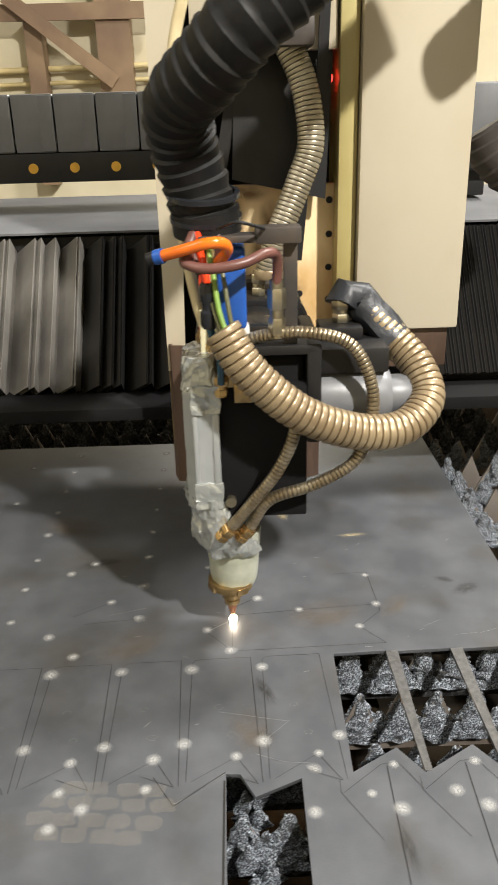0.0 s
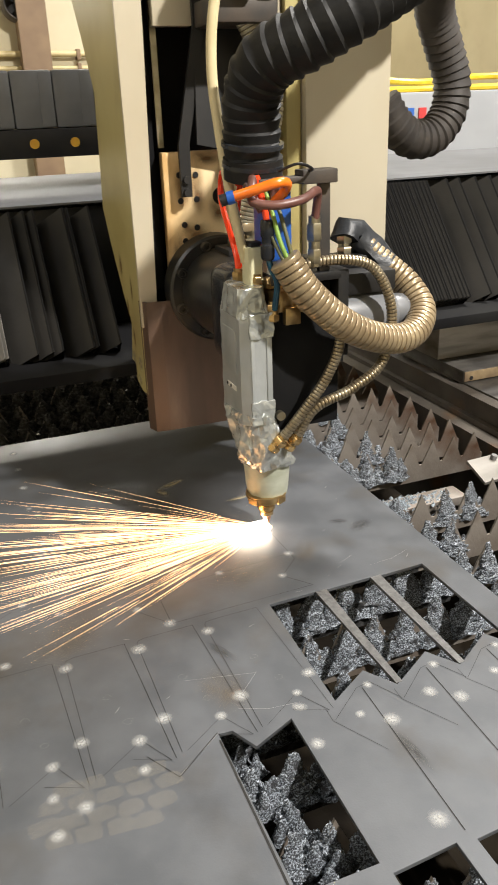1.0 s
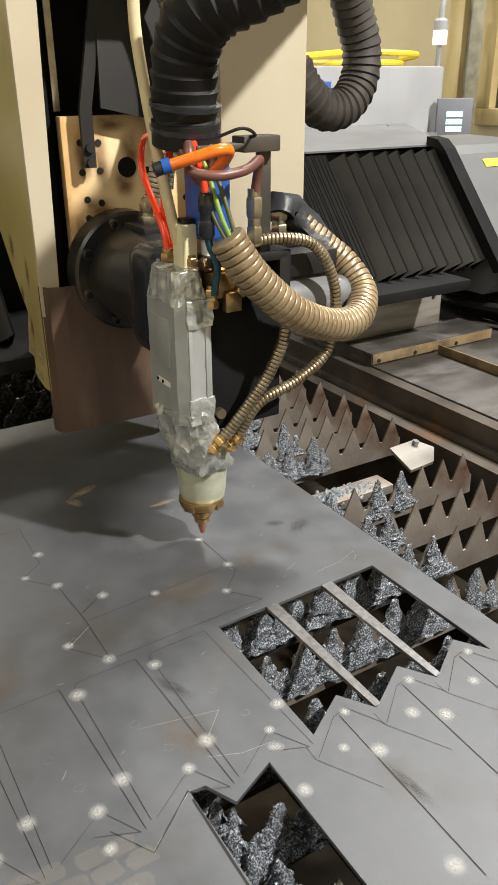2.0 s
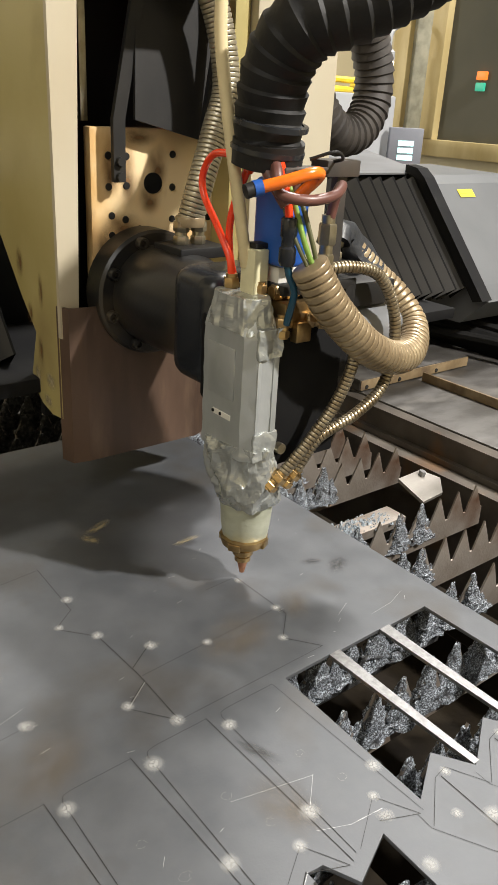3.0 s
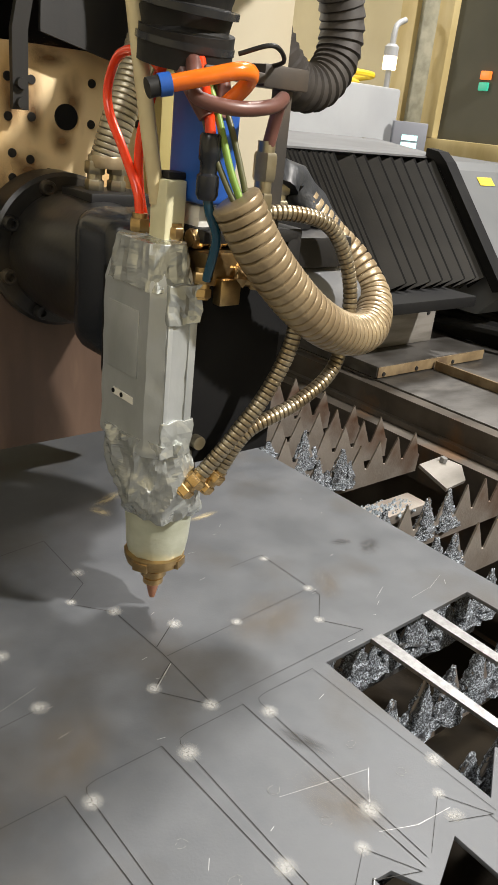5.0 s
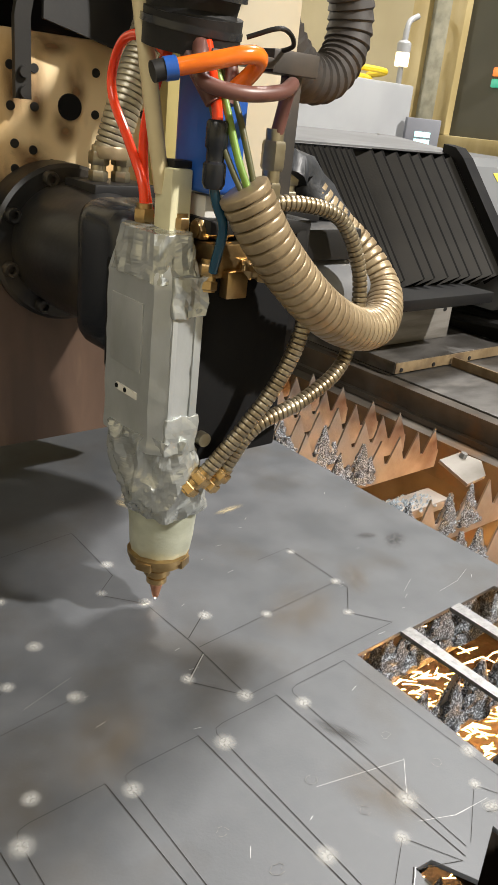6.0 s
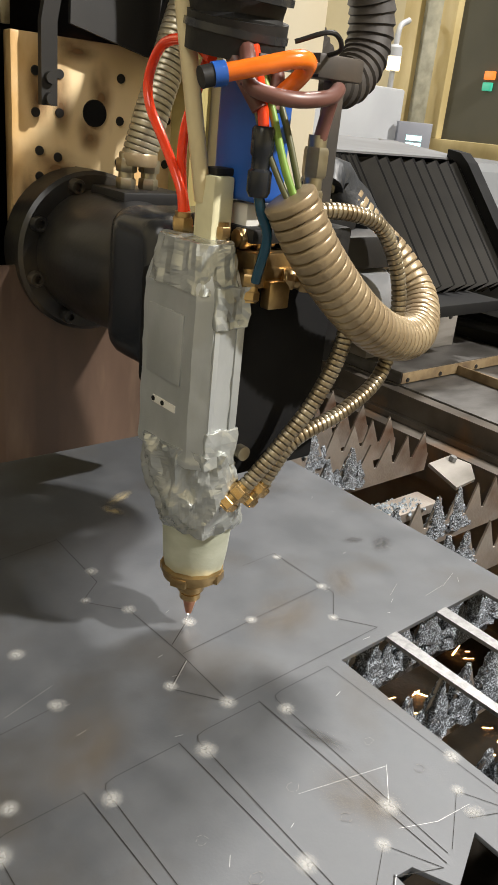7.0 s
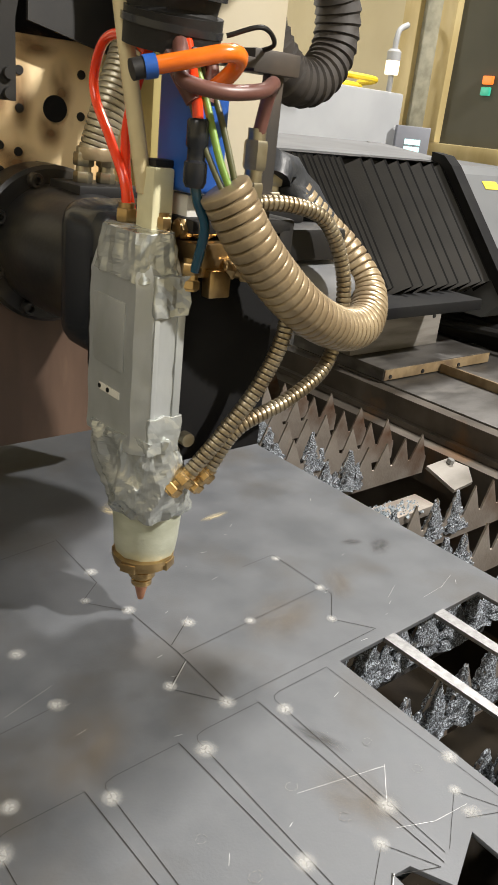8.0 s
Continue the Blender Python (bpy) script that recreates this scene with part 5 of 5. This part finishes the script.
            pl.append(p)
        sides.append((b, pl, side))
    return g, ch, sides


# ---- background ----
def background():
    hs = base("laser_cabinet", label="white machine cabinet with blue lettering bars behind the bridge", category="cabinet")
    part("body", boxes(((1.15, 1.75, -0.4), (2.0, 2.4, 0.63), 0.01)), M["white_paint"], hs)
    part("lower_skirt", boxes(((1.15, 1.70, -0.4), (1.95, 1.75, 0.40), 0.004)), M["cover"], hs)
    for k, (w, m) in enumerate(((0.035, "logo_blue"), (0.03, "logo_blue"), (0.03, "logo_red"), (0.05, "logo_blue"), (0.04, "logo_blue"))):
        part("logo_bar", boxes(((1.22 + 0.05 * k, 1.744, 0.545), (1.22 + 0.05 * k + w, 1.7505, 0.58))), M[m], hs, smooth=False)
    cab = base("yellow_cable", label="yellow cable lying across the white cabinet", category="cable")
    part("cable", tube(bmesh.new(), [(1.1, 2.0, 0.70), (1.4, 1.9, 0.665), (1.7, 1.95, 0.68), (1.98, 1.9, 0.675), (2.0, 2.0, 0.66)], 0.012, 8), M["yellow"], cab)
    part("cable", tube(bmesh.new(), [(1.1, 1.95, 0.643), (1.5, 2.0, 0.643), (1.8, 1.88, 0.643), (1.96, 1.95, 0.643)], 0.012, 8), M["yellow"], cab)
    lamp = base("wall_lamp", pose(0.0, 3.86, 1.1), label="small lit yellowish lamp on a bracket at the hall wall", category="wall lamp")
    part("bulb", lathe(bmesh.new(), [(0.02, -0.06), (0.035, -0.05), (0.04, 0.0), (0.035, 0.05), (0.015, 0.065)], 18), M["beacon"], lamp, "lit frosted bulb")
    part("socket", lathe(bmesh.new(), [(0.03, -0.11), (0.03, -0.061)], 14), M["bracket"], lamp)
    part("bracket", boxes(((-0.015, -0.012, -0.4), (0.015, 0.139, -0.11), 0.003)), M["brown_beam"], lamp)
    fan = base("wall_fan", pose(0.27, 3.90, 1.14), label="small round dark ventilation fan set in the hall wall", category="fan")
    part("housing", lathe(bmesh.new(), [(0.085, 0.09), (0.085, -0.02), (0.078, -0.03), (0.07, -0.02), (0.07, 0.06)], 28, "y"), M["bracket"], fan)
    part("hub", lathe(bmesh.new(), [(0.022, 0.05), (0.022, -0.02), (0.014, -0.026)], 16, "y"), M["cover"], fan)
    for k in range(5):
        blade = bmesh.new()
        box(blade, (0.018, -0.002, -0.018), (0.066, 0.002, 0.018), 0.001, 1, Matrix.Rotation(radians(25), 3, "X"))
        bmesh.ops.rotate(blade, verts=blade.verts[:], cent=(0, 0, 0), matrix=Matrix.Rotation(radians(72 * k), 3, "Y"))
        part("blade", blade, M["black"], fan)
    for z, r in ((0.90, 0.016), (0.83, 0.012)):
        pipe = base("wall_pipe", label="thin pale pipe running along the hall wall", category="pipe", group="wall pipes")
        part("tube", tube(bmesh.new(), [(-2.0, 3.965, z - 0.02), (-0.8, 3.96, z), (0.0, 3.965, z + 0.01), (1.2, 3.96, z)], r, 10), M["wood"], pipe)
        for x in (-1.5, -0.5, 0.55):
            part("clip", boxes(((x, 3.94, z - 0.024), (x + 0.02, 3.999, z + 0.03), 0.002)), M["brown_beam"], pipe)
    pn = base("control_panel", label="grey control panel with lit displays and red stop button", category="control panel")
    box_bm = bmesh.new()
    box(box_bm, (-0.065, -0.02, -0.18), (0.065, 0.02, 0.06), 0.004)
    part("case", box_bm, M["panel_grey"], pn)
    part("stand", boxes(((-0.03, -0.015, -1.35), (0.03, 0.015, -0.18))), M["panel_grey"], pn, smooth=False)
    for k, m in enumerate(("display", "display", "display")):
        part("display", boxes(((-0.03, -0.023, -0.005 - 0.026 * k), (0.03, -0.0195, 0.014 - 0.026 * k))), M[m], pn, smooth=False)
    part("stop_button", lathe(bmesh.new(), [(0.016, -0.05), (0.02, -0.045), (0.02, -0.035), (0.01, -0.03), (0.01, -0.02)], 18, "y", (0.0, 0, -0.12)), M["led_red"], pn)
    pn.matrix_world = pose(2.0, 1.68, 0.46, 0, 0, -38)
    st = base("signal_lamp", label="small white signal beacon on a bent post", category="beacon")
    part("post", tube(bmesh.new(), [(0, 0, -1.55), (0, 0, 0.0), (0, 0, 0.1), (0.01, 0, 0.17), (0.06, 0, 0.2)], 0.012, 10), M["white_paint"], st)
    part("lens", lathe(bmesh.new(), [(0.028, 0.0), (0.03, 0.005), (0.03, 0.05), (0.028, 0.055)], 18), M["beacon"], st)
    part("cap", lathe(bmesh.new(), [(0.03, 0.055), (0.03, 0.09), (0.02, 0.1)], 18), M["white_paint"], st)
    st.matrix_world = pose(2.3, 2.10, 0.72)
    # window in the enclosure wall
    wall_x = 2.5
    w = base("window_1", label="beige framed window with dark reflecting glass", category="window", kind="structure")
    part("wall_below", boxes(((wall_x, -2.2, -0.85), (wall_x + 0.12, 2.2, 0.40))), M["wall"], w, smooth=False)
    part("window_sill", boxes(((wall_x - 0.02, 0.2, 0.40), (wall_x + 0.1, 2.03, 0.47), 0.006)), M["wood"], w)
    part("window_frame", boxes(((wall_x - 0.02, 1.95, 0.47), (wall_x + 0.05, 2.03, 2.2), 0.006)), M["wood"], w)
    part("window_frame", boxes(((wall_x - 0.01, 2.16, -0.2), (wall_x + 0.05, 2.25, 2.2), 0.006)), M["wood"], w)
    part("window_frame", boxes(((wall_x - 0.02, 0.2, 0.47), (wall_x + 0.05, 0.28, 2.2), 0.006)), M["wood"], w)
    part("pane", boxes(((wall_x + 0.02, 0.28, 0.47), (wall_x + 0.028, 1.95, 2.2))), M["dark_glass"], w, "dark reflecting pane", False)
    part("frosted_pane", boxes(((wall_x + 0.02, 2.03, -0.2), (wall_x + 0.028, 2.16, 2.2))), M["frosted"], w, "frosted pale pane", False)
    part("frosted_pane", boxes(((wall_x + 0.02, 2.25, -0.2), (wall_x + 0.028, 3.99, 2.2))), M["wall"], w, smooth=False)
    # coloured reflections in the pane, built as two small glowing boxes
    sig = base("signal_reflection", label="orange and green reflections in the window, built as glowing boxes", category="signal light")
    part("orange_reflection", boxes(((wall_x + 0.004, 1.725, 0.715), (wall_x + 0.018, 1.775, 0.748), 0.004)), M["glint_orange"], sig)
    part("green_reflection", boxes(((wall_x + 0.004, 1.73, 0.672), (wall_x + 0.018, 1.775, 0.705), 0.004)), M["glint_green"], sig)
    gp = base("grey_cabinet", label="smooth grey machine cabinet panel beside the window", category="cabinet")
    part("panel", boxes(((1.6, 0.35, -0.6), (1.95, 0.95, 0.5), 0.01)), M["panel_grey"], gp)


# ---- sparks ----
def sparks():
    rnd = random.Random(7)
    glow = part("flash", lathe(bmesh.new(), [(0.0006, -0.036), (0.0026, -0.031), (0.0042, -0.024), (0.0036, -0.016), (0.0055, -0.008), (0.001, 0.0)], 12), M["spark_core"], HEAD, "white-hot flash at the nozzle tip")
    fan = base("spark_fan", label="fan of long orange sparks spraying over the sheet", category="sparks")
    bm = bmesh.new()
    for k in range(460):
        a = rnd.gauss(0.02, 0.30)
        lo, ln = 0.34 * rnd.random() ** 1.7, rnd.uniform(0.04, 0.24)
        d = Vector((-math.cos(a), -math.sin(a) * 0.9, rnd.uniform(-0.01, 0.20))).normalized()
        p, q = d * lo, d * (lo + ln)
        w = rnd.uniform(0.0002, 0.00042)
        s = d.cross(Vector((0, 0, 1))).normalized() * w
        u = s.cross(d).normalized() * w
        ring = [bm.verts.new(p + x) for x in (s, u, -s, -u)]
        tip = bm.verts.new(q)
        root = bm.verts.new(p - d * 0.01)
        for i in range(4):
            bm.faces.new((ring[i], ring[(i + 1) % 4], tip))
            bm.faces.new((ring[(i + 1) % 4], ring[i], root))
    part("streak", bm, M["spark"], fan)["kind"] = "stuff"
    core = bmesh.new()
    bmesh.ops.create_icosphere(core, subdivisions=3, radius=0.012)
    for v in core.verts:
        v.co = Vector((v.co.x * (4.6 if v.co.x < 0 else 1.0) - 0.008, v.co.y * 1.2, v.co.z * 0.9))
    part("core", core, M["spark_core"], fan)
    shower = base("spark_shower", label="molten spatter and sparks falling under the sheet", category="sparks")
    bm = bmesh.new()
    for k in range(950):
        p = Vector((rnd.gauss(0.41, 0.15), rnd.gauss(0.06, 0.18), rnd.uniform(0.0, 0.05)))
        a = rnd.gauss(-0.5, 0.5)
        d = Vector((math.cos(a), math.sin(a), rnd.uniform(-0.2, 0.3))).normalized()
        ln, w = rnd.uniform(0.008, 0.03), rnd.uniform(0.0004, 0.0010)
        s = d.cross(Vector((0, 0, 1))).normalized() * w
        u = s.cross(d).normalized() * w
        ring = [bm.verts.new(p + x) for x in (s, u, -s, -u)]
        tip, root = bm.verts.new(p + d * ln), bm.verts.new(p - d * ln * 0.4)
        for i in range(4):
            bm.faces.new((ring[i], ring[(i + 1) % 4], tip))
            bm.faces.new((ring[(i + 1) % 4], ring[i], root))
    part("streak", bm, M["melt"], shower)["kind"] = "stuff"
    pool = bmesh.new()
    for k in range(60):
        f = rnd.random()
        q = Vector((0.355 + 0.05 * f + rnd.gauss(0, 0.02), 0.29 - 0.29 * f + rnd.gauss(0, 0.015), -0.03))
        m = Matrix.Translation(q) @ Matrix.Rotation(rnd.uniform(0, 3), 4, "Z") @ Matrix.Diagonal((rnd.uniform(0.6, 1.6), 1.0, 0.35, 1))
        bmesh.ops.create_icosphere(pool, subdivisions=2, radius=rnd.uniform(0.014, 0.03), matrix=m)
    part("melt_pool", pool, M["melt_core"], shower, "white-hot molten spatter")["kind"] = "stuff"
    return glow, fan, shower


hall()
bed()
SHEET = sheet()
CARRIAGE = carriage()
HEAD = head()
HOSES, ARCH = hoses()
BRIDGE, CHAIN, BELLOWS = bridge()
background()
FLASH, FAN, SHOWER = sparks()
pierce_marks(SHEET)


def motions():
    way = [(t, pose(x, y, z)) for t, x, y, z in HEAD_WAY]
    for ob in [CARRIAGE, HEAD, *HOSES[:-1]]:
        walk(ob, way)
    walk(HOSES[-1], way)
    # the arch of the cable hose swings round its clamp at first
    clamp = Matrix.Translation((-0.011, -0.016, 0.51))
    swing = {0: (-12, -4), 0.5: (-7, 0), 1: (-1, 0)}
    rows = []
    for t, m in way:
        lean, turn = swing.get(t, (0, 0))
        rows.append((t, clamp @ pose(0, 0, 0, 0, lean, turn) @ clamp.inverted()))
    walk(ARCH, rows)
    along = [(t, pose(0, y, 0)) for t, x, y, z in HEAD_WAY]
    for ob in (BRIDGE, CHAIN):
        walk(ob, along)
    for b, pleats, side in BELLOWS:
        walk(b, along)
        for k, p in enumerate(pleats):
            rows = []
            for t, x, y, z in HEAD_WAY:
                if side < 0:
                    where = x - 0.15 + (-1.25 - x + 0.15) * (k / 36 + 0.012 * math.sin(k * 2.4))
                elif k > PLEATS - 9:
                    # the outer folds stay drawn out, the inner ones are pushed together
                    where = 1.058 - 0.041 * (PLEATS - 1 - k) + 0.004 * math.sin(k * 2.1)
                elif k < 3:
                    where = x + 0.27 + 0.03 * k
                else:
                    f = (k - 3) / (PLEATS - 11)
                    where = x + 0.35 + (1.058 - 0.041 * 8 - x - 0.35) * (0.72 * f + 0.28 * f**4) + 0.0015 * math.sin(k * 2.7)
                rows.append((t, pose(where, 0, 0)))
            walk(p, rows)

    def at(t):
        return [np.interp(t, [r[0] for r in HEAD_WAY], [r[i] for r in HEAD_WAY]) for i in (1, 2, 3)]

    # the flash slips out of the nozzle while it pierces and cuts
    rows = []
    for t, drop in ((0, 0.0), (0.15, 0.0), (0.25, 0.08), (0.9, 0.08), (0.95, 0.02), (1.05, 0.02), (1.15, 0.08), (3.85, 0.08), (3.95, 0.028), (4.3, 0.028), (4.4, 0.08), (5.7, 0.08), (5.8, 0.030), (6.0, 0.0325), (6.1, 0.08),
                    (6.7, 0.08), (6.8, 0.032), (7.0, 0.033), (7.15, 0.05), (7.4, 0.031), (7.6, 0.030), (7.75, 0.06), (8, 0.08)):
        rows.append((t, pose(0.004, 0.003, drop * 1.15) if drop > 0.05 else pose(0, 0, drop)))
    walk(FLASH, rows)
    x, y, z = at(1.0)
    walk(FAN, [(0, pose(x, y, -0.30, 0, 0, 0)), (0.90, pose(x, y, -0.25, 0, 0, 0)), (0.96, pose(x, y, 0.008, 0, 0, 0)), (1.04, pose(x, y, 0.008, 0, 0, 0)), (1.1, pose(x, y, -0.25, 0, 0, 0)), (8, pose(x, y, -0.30, 0, 0, 0))])
    up, down = -0.36, -0.48
    walk(SHOWER, [(t, pose(0, 0, z)) for t, z in ((0, down), (3.8, down), (3.9, up), (4.2, up), (4.4, up - 0.022), (4.5, up - 0.022), (4.75, down), (5.6, down), (5.75, up - 0.012), (6.0, up - 0.022), (6.2, down), (6.75, down), (6.85, -0.446), (6.98, -0.447), (7.05, -0.447), (7.1, down), (8, down))])


cut_lines(SHEET)
motions()
